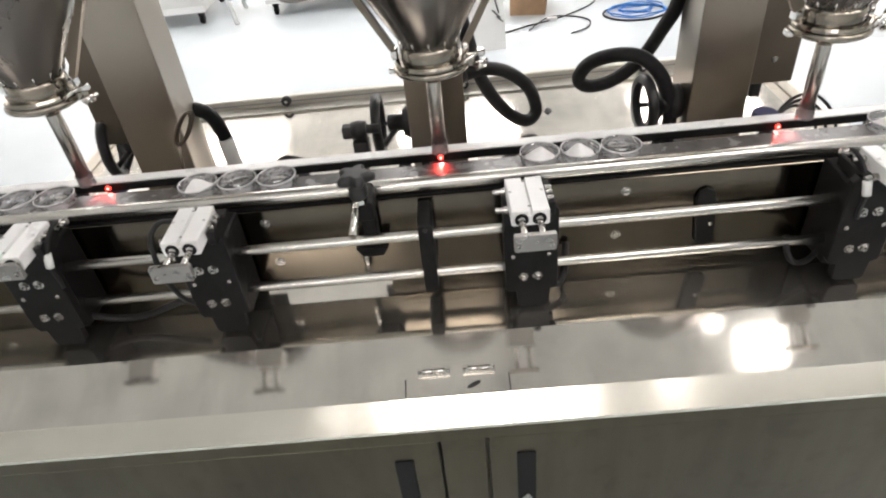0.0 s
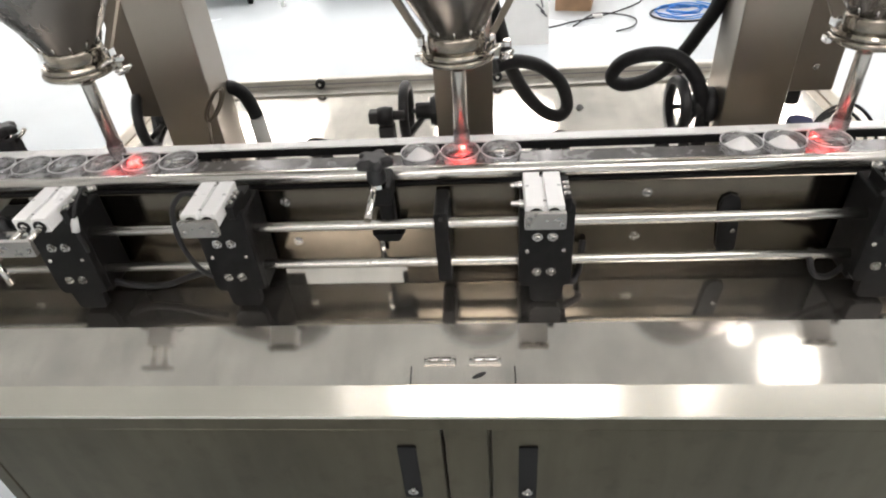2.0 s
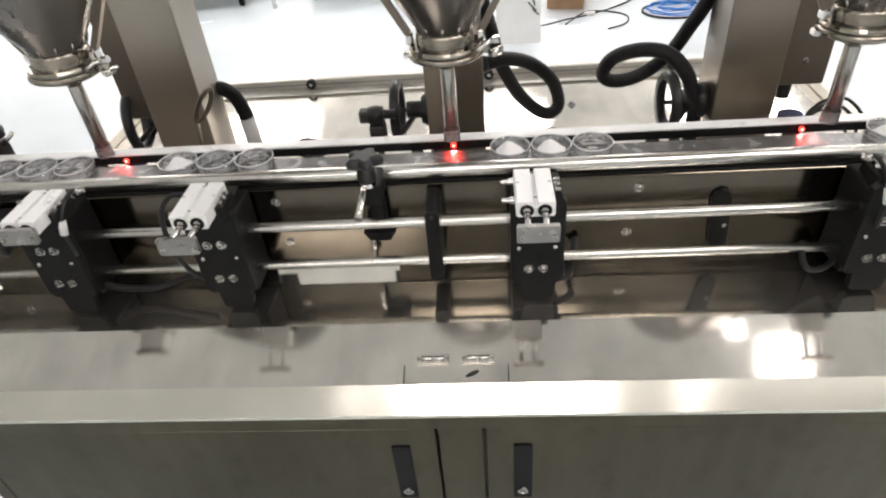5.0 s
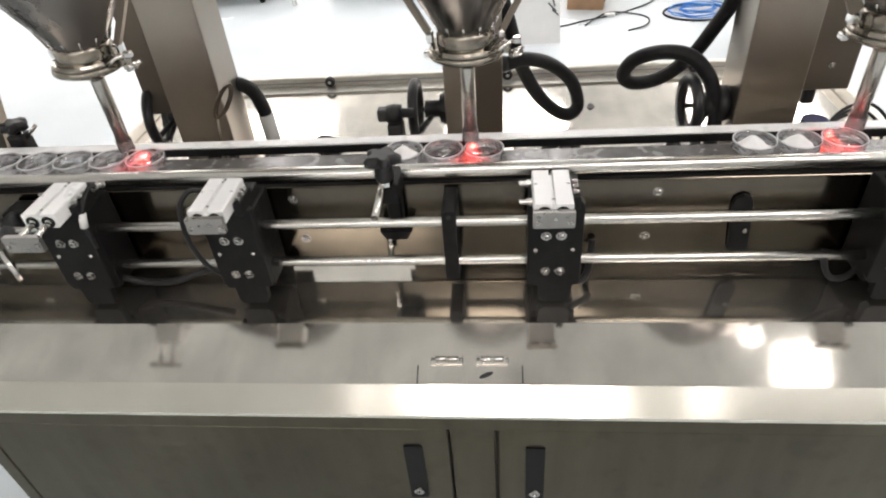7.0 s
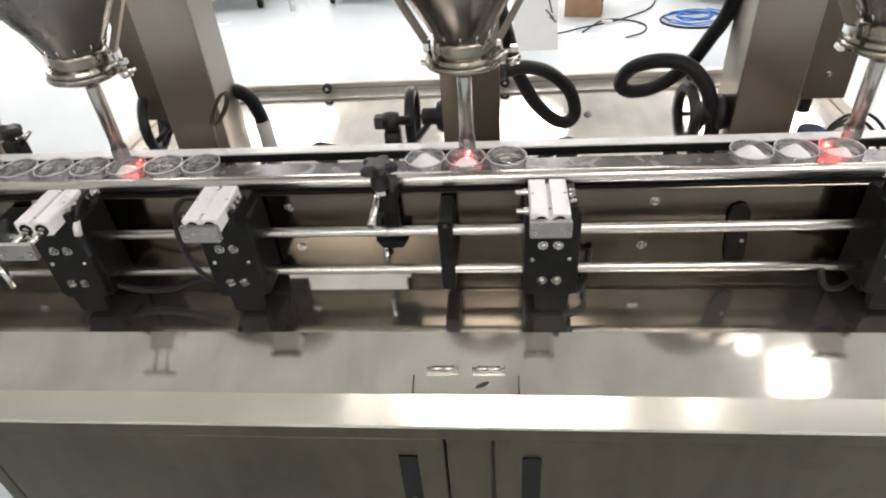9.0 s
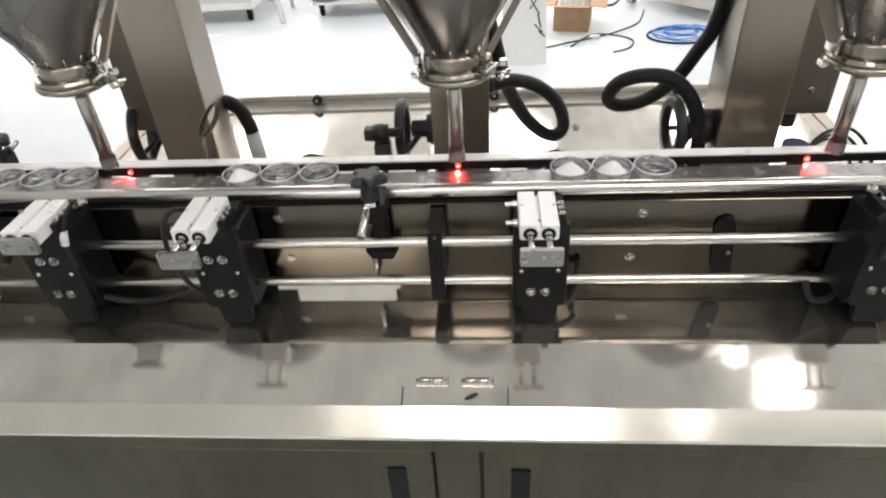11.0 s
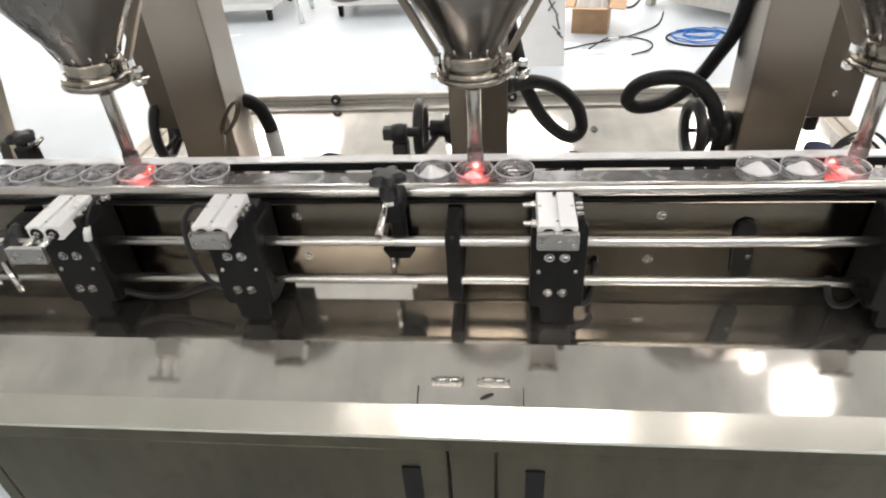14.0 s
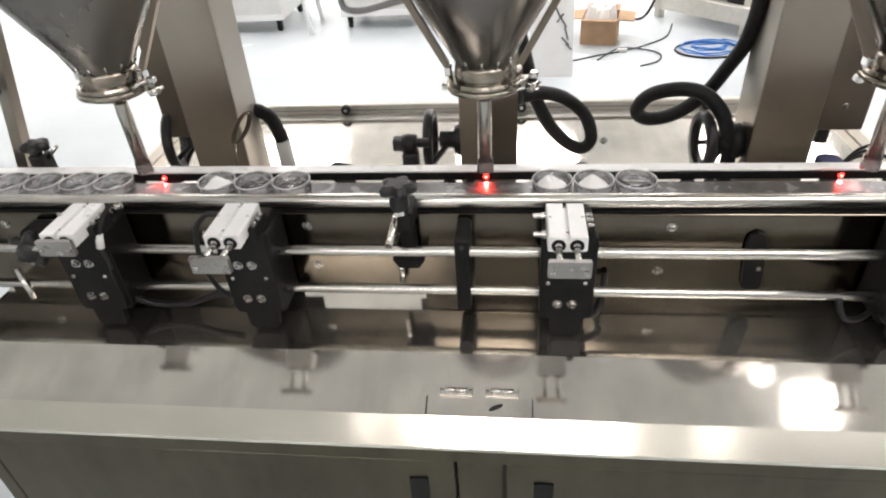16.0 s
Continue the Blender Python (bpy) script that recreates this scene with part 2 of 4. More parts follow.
def mesh_of(name, bm, material):
    bmesh.ops.recalc_face_normals(bm, faces=bm.faces[:])
    me = bpy.data.meshes.new(name)
    bm.to_mesh(me)
    bm.free()
    me.materials.append(material)
    return me


def thing(name, label, category, at=(0, 0, 0), group="", kind=""):
    ob = new(name)
    ob.empty_display_size = 0.05
    ob.location = at
    return tagged(ob, label, category, group, kind)


def part(name, bm, material, parent, label=""):
    ob = new(name, mesh_of(name, bm, material))
    ob.parent = parent
    if label:
        ob["label"] = label
    return ob


def solid(name, bm, material, label, category="", kind="", group="", at=(0, 0, 0)):
    """A thing, or a piece of the setting, that is one mesh."""
    ob = new(name, mesh_of(name, bm, material))
    ob.location = at
    return tagged(ob, label, category, group, kind)


def B():
    return bmesh.new()


def screw(bm, x, y, z, r=0.0045, axis="y", out=-1, deep=0.004):
    """A socket-head screw: round head with a hexagonal hollow, looking out along -axis or +axis."""
    o = out
    lathe(bm, [(r, 0), (r, o * deep * 0.85), (r * 0.86, o * deep), (r * 0.5, o * deep), (r * 0.48, o * deep * 0.35), (0, o * deep * 0.35)], 12, (x, y, z), axis, False)
    return bm


# ---- the room ----
RX0, RX1, RY0, RY1 = -6.5, 7.0, -4.5, 8.0
solid("floor", box(B(), RX0, RX1, RY0, RY1, -0.1, 0), M_FLOOR, "pale blue-grey glossy epoxy floor of the hall", kind="structure")
solid("wall_north", box(B(), RX0, RX1, RY1, RY1 + 0.15, 0, CEILING), M_WALL, "plain white painted wall behind the machine", kind="structure")
solid("wall_south", box(B(), RX0, RX1, RY0 - 0.15, RY0, 0, CEILING), M_WALL, "plain white painted wall facing the machine", kind="structure")
solid("wall_west", box(B(), RX0 - 0.15, RX0, RY0 - 0.15, RY1 + 0.15, 0, CEILING), M_WALL, "plain white painted side wall", kind="structure")
solid("wall_east", box(B(), RX1, RX1 + 0.15, RY0 - 0.15, RY1 + 0.15, 0, CEILING), M_WALL, "plain white painted side wall", kind="structure")
solid("ceiling", box(B(), RX0, RX1, RY0, RY1, CEILING, CEILING + 0.1), M_CEIL, "plain white ceiling with lamp panels", kind="structure")


def ceiling_light():
    t = thing("ceiling_light", "bright rectangular lamp panel added under the ceiling, out of view", "ceiling light", (0, 0, CEILING), "ceiling lights")
    bm = B()
    for a in ((-0.62, 0.62, -0.32, -0.30), (-0.62, 0.62, 0.30, 0.32), (-0.62, -0.60, -0.30, 0.30), (0.60, 0.62, -0.30, 0.30)):
        box(bm, *a, -0.03, 0)
    part("frame", bm, M_WHITE, t)
    part("diffuser", box(B(), -0.60, 0.60, -0.30, 0.30, -0.022, -0.002), M_PANEL, t, "glowing white diffuser")
    return t


first_light = ceiling_light()
# unseen rows of panels added to whiten the far floor and back deck
spots = [(x, y) for y in (4.6, 6.0, 7.3) for x in (-4.6, -2.3, 0.1, 2.5, 4.8)]
# more added panels brighten the side plate, right column and conveyor
spots += [(-2.8, -3.1), (-1.15, -2.55), (3.0, 0.3), (1.70, -0.40)]
first_light.location = (*spots[0], CEILING)
for x, y in spots[1:]:
    copy_thing(first_light, pose(x, y, CEILING))


def small_light(x, y, w, d):
    """A narrow or small lamp under the ceiling."""
    t = thing("ceiling_spotlight", "small bright lamp under the ceiling", "ceiling light", (x, y, CEILING), "small ceiling lights")
    bm = B()
    box(bm, -w / 2 - 0.012, w / 2 + 0.012, -d / 2 - 0.012, d / 2 + 0.012, -0.02, 0.0, 0.002)
    part("housing", bm, M_WHITE, t)
    part("diffuser", box(B(), -w / 2, w / 2, -d / 2, d / 2, -0.026, -0.0205), M_SPOT if y > 0 else M_PANEL, t, "glowing white diffuser")
    return t


for x, y, w, d in ((0.10, -1.08, 1.02, 0.38), (-0.78, -1.08, 0.014, 0.38), (1.19, -1.08, 0.026, 0.38), (1.470, 0.875, 0.21, 0.18), (1.255, 1.02, 0.065, 0.07), (-2.62, 1.54, 0.04, 0.03)):
    small_light(x, y, w, d)

# ---- the filling machine: cabinet and deck ----
DX0, DX1, DY0, DY1, DZ = -0.87, 0.90, 0.685, 1.772, 0.75
cabinet = thing("machine_cabinet", "stainless steel cabinet of the filling machine with flush doors", "cabinet", (0, 0, 0))
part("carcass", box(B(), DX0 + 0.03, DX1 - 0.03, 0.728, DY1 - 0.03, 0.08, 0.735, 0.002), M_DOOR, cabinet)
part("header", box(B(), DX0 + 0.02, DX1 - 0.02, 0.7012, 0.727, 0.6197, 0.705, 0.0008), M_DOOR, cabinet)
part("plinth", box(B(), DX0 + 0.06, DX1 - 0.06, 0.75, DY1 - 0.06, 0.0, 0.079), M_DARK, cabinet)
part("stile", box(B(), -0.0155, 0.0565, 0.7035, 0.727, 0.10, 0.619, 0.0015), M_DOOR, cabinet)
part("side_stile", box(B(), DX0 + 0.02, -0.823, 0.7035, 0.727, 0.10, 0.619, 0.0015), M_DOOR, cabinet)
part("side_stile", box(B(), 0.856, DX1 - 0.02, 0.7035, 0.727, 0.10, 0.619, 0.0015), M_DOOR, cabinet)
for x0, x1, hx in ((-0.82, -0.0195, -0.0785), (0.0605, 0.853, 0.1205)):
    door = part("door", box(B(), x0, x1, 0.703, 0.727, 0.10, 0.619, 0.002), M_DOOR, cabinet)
    bm = prism(B(), rounded(hx - 0.0155, hx + 0.0155, 0.425, 0.575, 0.003), 0.700, 0.706)
    h = part("latch", bm, M_BLACK, door, "black flush paddle latch")
    bm = lathe(B(), [(0.009, 0), (0.009, -0.003), (0.007, -0.004), (0.004, -0.004), (0.003, -0.002), (0, -0.002)], 16, (hx, 0.700, 0.447), "y", False)
    part("lock", bm, M_SCREW, door, "round steel key lock")

deck = thing("machine_deck", "mirror-like brushed stainless steel machine top with a sloping front lip", "machine top", (0, 0, 0))
SLOPE, BEND = 19.0, 0.797
rise = math.tan(radians(SLOPE))
part("sheet", box(B(), DX0, DX1, 0.9605, DY1, DZ - 0.008, DZ), M_DECK, deck)
bm = prism(B(), [(DY0 + 0.005, DZ + 0.010 - (BEND - DY0 - 0.005) * rise), (BEND, DZ + 0.010), (0.9600, DZ + 0.010), (0.9600, DZ - 0.008), (BEND, DZ - 0.008), (DY0 + 0.005, DZ - 0.038)], DX0, DX1, "x")
part("apron", bm, M_DECK, deck, "brushed steel front sheet with a bent-down edge")
bm = prism(B(), [(DY0 + 0.0045, 0.7424), (0.6553, 0.7150), (0.6553, 0.7090), (0.664, 0.7090), (DY0 + 0.0045, 0.7180)], DX0, DX1, "x")
part("lip", bm, M_LIP, deck, "bright brushed steel front lip")
part("lip_return", box(B(), DX0, DX1, 0.6613, 0.6995, 0.7055, 0.7085), M_LIP, deck)
# small hinged hatch at the front of the deck
hatch = thing("deck_hatch", "small hinged steel hatch flush in the machine top", "hatch", (0, 0, 0))
hatch.matrix_basis = pose(0, 0.7374, DZ + 0.010 - (BEND - 0.7374) * rise, SLOPE) @ pose(0, -0.729, 0)
part("leaf", box(B(), -0.055, 0.098, DY0 + 0.0062, 0.7215, 0.0004, 0.0011), M_DECK, hatch)
# thin dark ellipse laid on the leaf in place of a reflection
bm = lathe(B(), [(0, 0.0011), (0.0085, 0.0011), (0.0090, 0.0014), (0.0085, 0.0016), (0, 0.0016)], 20)
bmesh.ops.scale(bm, vec=(1.25, 0.38, 1), verts=bm.verts)
bmesh.ops.rotate(bm, cent=(0, 0, 0), matrix=Matrix.Rotation(radians(24), 3, "Z"), verts=bm.verts)
bmesh.ops.translate(bm, vec=(0.046, 0.7065, 0), verts=bm.verts)
part("reflection_smudge", bm, M_DARK, hatch, "dark slanted smudge standing in for a reflection")
for gx in (-0.0562, 0.0992):
    part("gap", box(B(), gx - 0.0008, gx + 0.0008, DY0 + 0.0062, 0.7215, 0.0003, 0.0009), M_DARK, hatch, "dark gap beside the leaf")
for hx in (-0.013, 0.055):
    hg = part("hinge", box(B(), hx - 0.024, hx + 0.024, 0.722, 0.737, 0.0022, 0.004, 0.0005), M_DECK, hatch)
    bm = B()
    for k in (-0.009, 0.009):
        tube(bm, [(hx + k - 0.008, 0.7295, 0.006), (hx + k + 0.008, 0.7295, 0.006)], 0.0042, 12)
    part("knuckle", bm, M_CHROME, hg)
    for k in (-0.021, 0.021):
        part("rivet", lathe(B(), [(0.003, 0.004), (0.0026, 0.0055), (0, 0.006)], 10, (hx + k, 0.7295, 0), "z"), M_SCREW, hg)

# rails that stand along the back and side edges of the deck
def deck_rail(p0, p1, label):
    t = thing("guard_rail", label, "rail", (0, 0, DZ), "deck rails")
    (xa, ya), (xb, yb) = p0, p1
    part("profile", box(B(), xa, xb, ya, yb, 0.0, 0.028, 0.003), M_RAIL, t)
    if xb - xa > yb - ya:
        part("groove", box(B(), xa, xb, ya - 0.0015, ya - 0.0003, 0.012, 0.016), M_GREY, t)
    return t


back_rail = deck_rail((-0.843, 1.748), (0.872, 1.769), "pale aluminium rail along the back edge of the machine top")
part("foot", box(B(), -0.843, 0.872, 1.703, 1.7475, 0.0005, 0.004, 0.001), M_RAIL, back_rail)
for bx in (-0.388, 0.088, 0.56):
    bm = lathe(B(), [(0.0135, 0), (0.0135, -0.012), (0.0105, -0.015), (0.005, -0.015), (0.004, -0.010), (0, -0.010)], 16, (bx * 1.035 - 0.002, 1.7465, 0.0180), "y")
    cap = part("bolt_cap", bm, M_PLASTIC, back_rail, "round black bolt cap")
    part("bolt_core", lathe(B(), [(0.0046, 0), (0.0046, -0.0135), (0.003, -0.0150), (0, -0.0150)], 12, (bx * 1.035 - 0.002, 1.7465, 0.0180), "y", False), M_WHITE, cap, "pale bolt end")
deck_rail((-0.865, 1.06), (-0.845, 1.769), "pale aluminium rail along the side edge of the machine top")
deck_rail((0.875, 1.06), (0.895, 1.769), "pale aluminium rail along the side edge of the machine top")

# ---- conveyor ----
CX0, CX1, ROW, BELT = -1.75, 1.80, 0.988, 0.946
conveyor = thing("conveyor", "narrow belt conveyor with steel side plates across the machine top", "conveyor", (0, 0, 0))
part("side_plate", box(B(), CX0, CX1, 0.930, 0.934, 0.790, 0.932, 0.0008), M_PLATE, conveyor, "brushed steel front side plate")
# back plates cut and skirts added to block light, open at one patch
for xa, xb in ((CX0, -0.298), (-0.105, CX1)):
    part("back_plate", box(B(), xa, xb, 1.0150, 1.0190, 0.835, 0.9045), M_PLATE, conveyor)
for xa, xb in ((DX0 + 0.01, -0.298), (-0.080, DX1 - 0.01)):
    part("skirt", box(B(), xa, xb, 0.9345, 0.9375, DZ + 0.0105, 0.8600), M_PLATE, conveyor, "added steel skirt behind the side plate, blocking light below")
part("belt", box(B(), CX0, CX1, 0.9480, 1.0075, 0.925, BELT, 0.002), M_BELT, conveyor, "dark grey plastic conveyor belt")
part("slide_bed", box(B(), CX0, CX1, 0.940, 1.0195, 0.905, 0.9245), M_BLACK, conveyor)
part("front_strip", box(B(), CX0, CX1, 0.9345, 0.947, 0.912, 0.936), M_BLACK, conveyor, "black strip behind the side plate, below the guide tube")
part("back_guide", box(B(), CX0, CX1, 1.0250, 1.0370, 0.9388, 0.9525, 0.001), M_BLACK, conveyor, "black plastic back guide strip")
part("guide_cap", box(B(), CX0, CX1, 1.0265, 1.0480, 0.9527, 0.9565, 0.001), M_ALU, conveyor, "bright steel cap on the back guide")
for k in range(-4, 5):
    for x, w in ((0.349 + 0.3865 * k, 0.010), (0.384 + 0.3865 * k, 0.007), (0.177 + 0.3865 * k, 0.009)):
        part("spacer", box(B(), x - w, x + w, 1.0200, 1.0330, 0.9246, 0.9386), M_BLACK, conveyor)
    part("guide_stay", box(B(), 0.3665 + 0.3865 * k - 0.012, 0.3665 + 0.3865 * k + 0.012, 1.0100, 1.0199, 0.9247, 0.9300), M_BLACK, conveyor)
part("guide_tube", tube(B(), [(CX0, 0.9425, 0.9485), (CX1, 0.9425, 0.9485)], 0.0118, 24), M_ROD, conveyor, "polished steel front guide tube")
for x in (-1.45, 1.50):
    part("leg", box(B(), x - 0.025, x + 0.025, 0.955, 1.005, 0.0, 0.9045, 0.002), M_PLATE, conveyor)
for x in (-0.72, 0.36, 0.78):
    part("foot", box(B(), x - 0.02, x + 0.02, 0.965, 1.005, DZ, 0.9045), M_PLATE, conveyor)
for x, z in ((-0.264, 0.909), (-0.259, 0.830), (0.310, 0.909), (0.300, 0.825), (-0.80, 0.909), (-0.79, 0.83)):
    bm = screw(B(), x, 0.930, z, 0.0052, "y", -1, 0.005)
    lathe(bm, [(0.008, -0.0002), (0.008, -0.0012), (0.005, -0.0013)], 14, (x, 0.930, z), "y", False)
    part("bolt", bm, M_SCREW, conveyor)

# two long round rods in front of the side plate
rods = thing("rod_carrier", "pair of polished steel rods along the conveyor side", "rods", (0, 0, 0))
for z in (0.9025, 0.8285):
    part("rod", tube(B(), [(CX0, 0.870, z), (CX1, 0.870, z)], 0.0082, 20), M_ROD, rods)
bm = prism(B(), rounded(-0.0180, 0.0040, 0.795, 0.926, 0.006), 0.860, 0.9295, "y", 0.0008)
part("rod_bracket", bm, M_BLACK, rods, "black upright rod bracket")
part("bracket_screw", screw(B(), -0.007, 0.8600, 0.9170, 0.003), M_DARK, rods)
bm = prism(B(), [(0.422, 0.885), (0.426, 0.897), (0.437, 0.903), (0.448, 0.899), (0.453, 0.887), (0.461, 0.802), (0.457, 0.794), (0.447, 0.790), (0.437, 0.794), (0.431, 0.802)], 0.9225, 0.9298, "y", 0.0006)
part("slotted_plate", bm, M_BLACK, rods, "black slanted plate screwed to the conveyor side")
part("plate_screw", screw(B(), 0.449, 0.9225, 0.838, 0.004), M_SCREW, rods)
part("rod_end_bracket", box(B(), -1.02, -1.00, 0.860, 0.9295, 0.790, 0.926, 0.002), M_BLACK, rods)
part("rod_end_bracket", box(B(), 1.06, 1.08, 0.860, 0.9295, 0.790, 0.926, 0.002), M_BLACK, rods)


# ---- stop cylinders ----
def stop_cylinder(x, mirror=1, hose_side=-1, shift=0.0):
    """A black clamp block on the two rods with a flat twin-rod air cylinder on top; the slide with its end plate moves along y."""
    t = thing("stop_cylinder", "flat twin-rod air cylinder on a black clamp block, gating the conveyor", "air cylinder", (x, 0.838, 0.75), "stop cylinders")
    m = mirror
    out = [(-0.040, 0.060), (-0.034, 0.050), (-0.024, 0.050), (-0.022, 0.022), (-0.016, 0.0165), (0.022, 0.0165), (0.027, 0.022), (0.029, 0.050), (0.040, 0.054), (0.040, 0.198), (0.034, 0.206), (-0.034, 0.206), (-0.040, 0.198)]
    bm = prism(B(), [(u * m, v) for u, v in out], 0.0, 0.014, "y", 0.001)
    part("front_plate", bm, M_BLACK, t, "black front plate")
    part("clamp_block", box(B(), -0.036, 0.038, 0.0145, 0.088, 0.040, 0.190, 0.004, 2), M_BLACK, t)
    part("carrier", box(B(), -0.030, 0.034, 0.005, 0.066, 0.1905, 0.2105, 0.002), M_BLACK, t)
    for u, v in ((-0.013, 0.146), (0.009, 0.146), (-0.013, 0.080), (0.009, 0.080)):
        bm = screw(B(), u, 0.0, v, 0.0052, "y", -1, 0.0055)
        lathe(bm, [(0.0078, -0.0001), (0.0078, -0.001), (0.005, -0.0011)], 14, (u, 0, v), "y", False)
        part("screw", bm, M_SCREW, t)
    for u in (0.026, -0.028):
        part("small_screw", lathe(B(), [(0.0036, 0), (0.0032, -0.0018), (0, -0.0022)], 12, (u, 0, 0.120), "y"), M_SCREW, t)
    # cylinder body: two rounded halves with a groove between
    s = shift
    out = [(-0.026, 0.214), (-0.0235, 0.2115), (0.0235, 0.2115), (0.026, 0.214), (0.026, 0.2335), (0.0245, 0.2350), (0.0030, 0.2350), (0.0022, 0.2270), (-0.0022, 0.2270), (-0.0030, 0.2350), (-0.0245, 0.2350), (-0.026, 0.2335)]
    body = part("cylinder_body", prism(B(), [(u + s, v) for u, v in out], -0.050, 0.037, "y", 0.0007), M_ALU, t, "pale anodised aluminium cylinder body")
    for u, y in ((-0.022, 0.000), (0.022, 0.000), (0.0, -0.038), (0.0, 0.026)):
        part("set_screw", lathe(B(), [(0.0024, 0.2352), (0.0018, 0.2354), (0, 0.2343)], 8, (u + s, y, 0), "z", False), M_GREY, body)
    for u in (-0.012, 0.012):
        part("rod_seal", lathe(B(), [(0.0096, -0.0502), (0.0096, -0.0512), (0.0090, -0.0516), (0.0045, -0.0514)], 16, (u + s, 0, 0.2220), "y", False), M_BLACK, body)
    # valve and fittings
    vb = part("fitting_block", box(B(), 0.0275 + s, 0.0385 + s, -0.022, 0.026, 0.206, 0.227, 0.001), M_BLACK, t)
    for y, z in ((-0.012, 0.2275), (0.002, 0.2275), (0.014, 0.2275)):
        part("fitting", lathe(B(), [(0.0045, 0), (0.0045, 0.003), (0.002, 0.0035), (0, 0.0020)], 12, (0.033 + s, y, z), "z", False), M_SCREW, vb)
    for y, z in ((0.020, 0.224), (-0.015, 0.216)):
        bm = lathe(B(), [(0.0030, -0.0265), (0.0055, -0.0270), (0.0055, -0.0335), (0.0035, -0.0340), (0.0035, -0.0440), (0, -0.0440)], 14, (s, y, z), "x", False)
        part("speed_valve", bm, M_SCREW, t, "small nickel air fitting")
    # air hose that hangs from the fitting round below the block
    if hose_side:
        k = hose_side
        pts = [(k * 0.034 + s, 0.018, 0.226), (k * 0.047 + s, 0.006, 0.232), (k * 0.058 + s, -0.012, 0.215), (k * 0.057 + s, -0.022, 0.165), (k * 0.050 + s, -0.010, 0.105), (k * 0.034, 0.012, 0.068), (k * 0.010, 0.028, 0.055), (0.01, 0.055, 0.058)]
        part("air_hose", tube(B(), spline(pts, 6), 0.0040, 10), M_RUBBER, t, "thin black air hose")
    if not hose_side and abs(x) > 0.5:
        k = 1 if x < 0 else -1
        w = k * 0.040 + s
        part("air_hose", tube(B(), spline([(w, 0.045, 0.228), (w + k * 0.004, 0.020, 0.238), (w + k * 0.002, -0.006, 0.226), (w - k * 0.004, -0.018, 0.196), (w - k * 0.008, -0.012, 0.160), (w - k * 0.016, -0.003, 0.140)], 6), 0.0032, 10), M_RUBBER, t, "thin black air hose")
        part("connector", tube(B(), [(w - k * 0.001, -0.016, 0.212), (w - k * 0.005, -0.019, 0.190)], 0.0058, 10), M_WHITE, t, "pale hose connector")
        part("elbow_fitting", tube(B(), [(w - k * 0.004, 0.036, 0.222), (w + k * 0.004, 0.030, 0.232), (w + k * 0.016, 0.034, 0.233)], 0.0055, 10), M_SCREW, t)
    # sliding part
    slide = new("slide")
    slide.parent = t
    bm = prism(B(), [(u + s, v) for u, v in rounded(-0.0275, 0.0275, 0.2040, 0.2300, 0.003)], -0.0620, -0.0540, "y", 0.0006)
    plate = part("end_plate", bm, M_ENDPLATE, slide, "aluminium end plate")
    for u in (-0.012, 0.012):
        part("piston_rod", tube(B(), [(u + s, -0.0538, 0.2200), (u + s, 0.020, 0.2200)], 0.0042, 14), M_CHROME, slide)
    for u in (-0.021, 0.021):
        part("plate_screw", screw(B(), u + s, -0.0620, 0.2135, 0.0034, "y", -1, 0.002), M_SCREW, slide)
    return t, slide


STOPS = [stop_cylinder(-0.606, 1, 0, 0.022), stop_cylinder(-0.338, 1, -1, 0.002), stop_cylinder(0.149, 1, 0, -0.008), stop_cylinder(0.642, 1, 0, 0.004)]
for (t, _), words in zip(STOPS, ("upstream of the dish queue", "after the first nozzle", "after the middle nozzle", "after the last nozzle")):
    t["label"] = "flat twin-rod air cylinder on black block, " + words
# hoses between the blocks and under the rods
cable = thing("air_line", "black air hose sagging behind the lower rod", "hose", (0, 0, 0))
part("hose", tube(B(), spline([(-0.575, 0.870, 0.800), (-0.545, 0.872, 0.788), (-0.51, 0.873, 0.7835), (-0.475, 0.873, 0.788), (-0.445, 0.875, 0.799), (-0.40, 0.878, 0.812)], 6), 0.0055, 10), M_RUBBER, cable)
part("hose", tube(B(), spline([(0.175, 0.865, 0.793), (0.195, 0.868, 0.783), (0.207, 0.885, 0.791), (0.214, 0.912, 0.806), (0.217, 0.925, 0.822)], 6), 0.0055, 10), M_RUBBER, cable)
part("hose", tube(B(), spline([(0.610, 0.875, 0.80), (0.585, 0.860, 0.793), (0.560, 0.852, 0.800), (0.548, 0.856, 0.818), (0.552, 0.875, 0.835)], 6), 0.0045, 10), M_RUBBER, cable)


def star_knob(parent, x, y, z, r=0.027, axis="z", name="star_knob"):
    """A black five-lobed clamping knob."""
    n, prof = 40, []
    for k in range(n):
        a = 2 * math.pi * k / n
        rr = r * (0.80 + 0.20 * math.cos(5 * a))
        prof.append((rr * math.cos(a), rr * math.sin(a)))
    bm = B()
    rings = []
    for h, f in ((0.0, 0.75), (0.004, 1.0), (0.013, 1.0), (0.018, 0.72)):
        ring = []
        for u, v in prof:
            p = {"z": (u * f, v * f, h), "y": (u * f, -h, v * f), "x": (h, u * f, v * f)}[axis]
            ring.append(bm.verts.new(Vector(p) + Vector((x, y, z))))
        rings.append(ring)
    for a, b in zip(rings, rings[1:]):
        for k in range(n):
            f = bm.faces.new((a[k], a[(k + 1) % n], b[(k + 1) % n], b[k]))
            f.smooth = True
    bm.faces.new(rings[0][::-1])
    bm.faces.new(rings[-1])
    return part(name, bm, M_PLASTIC, parent)


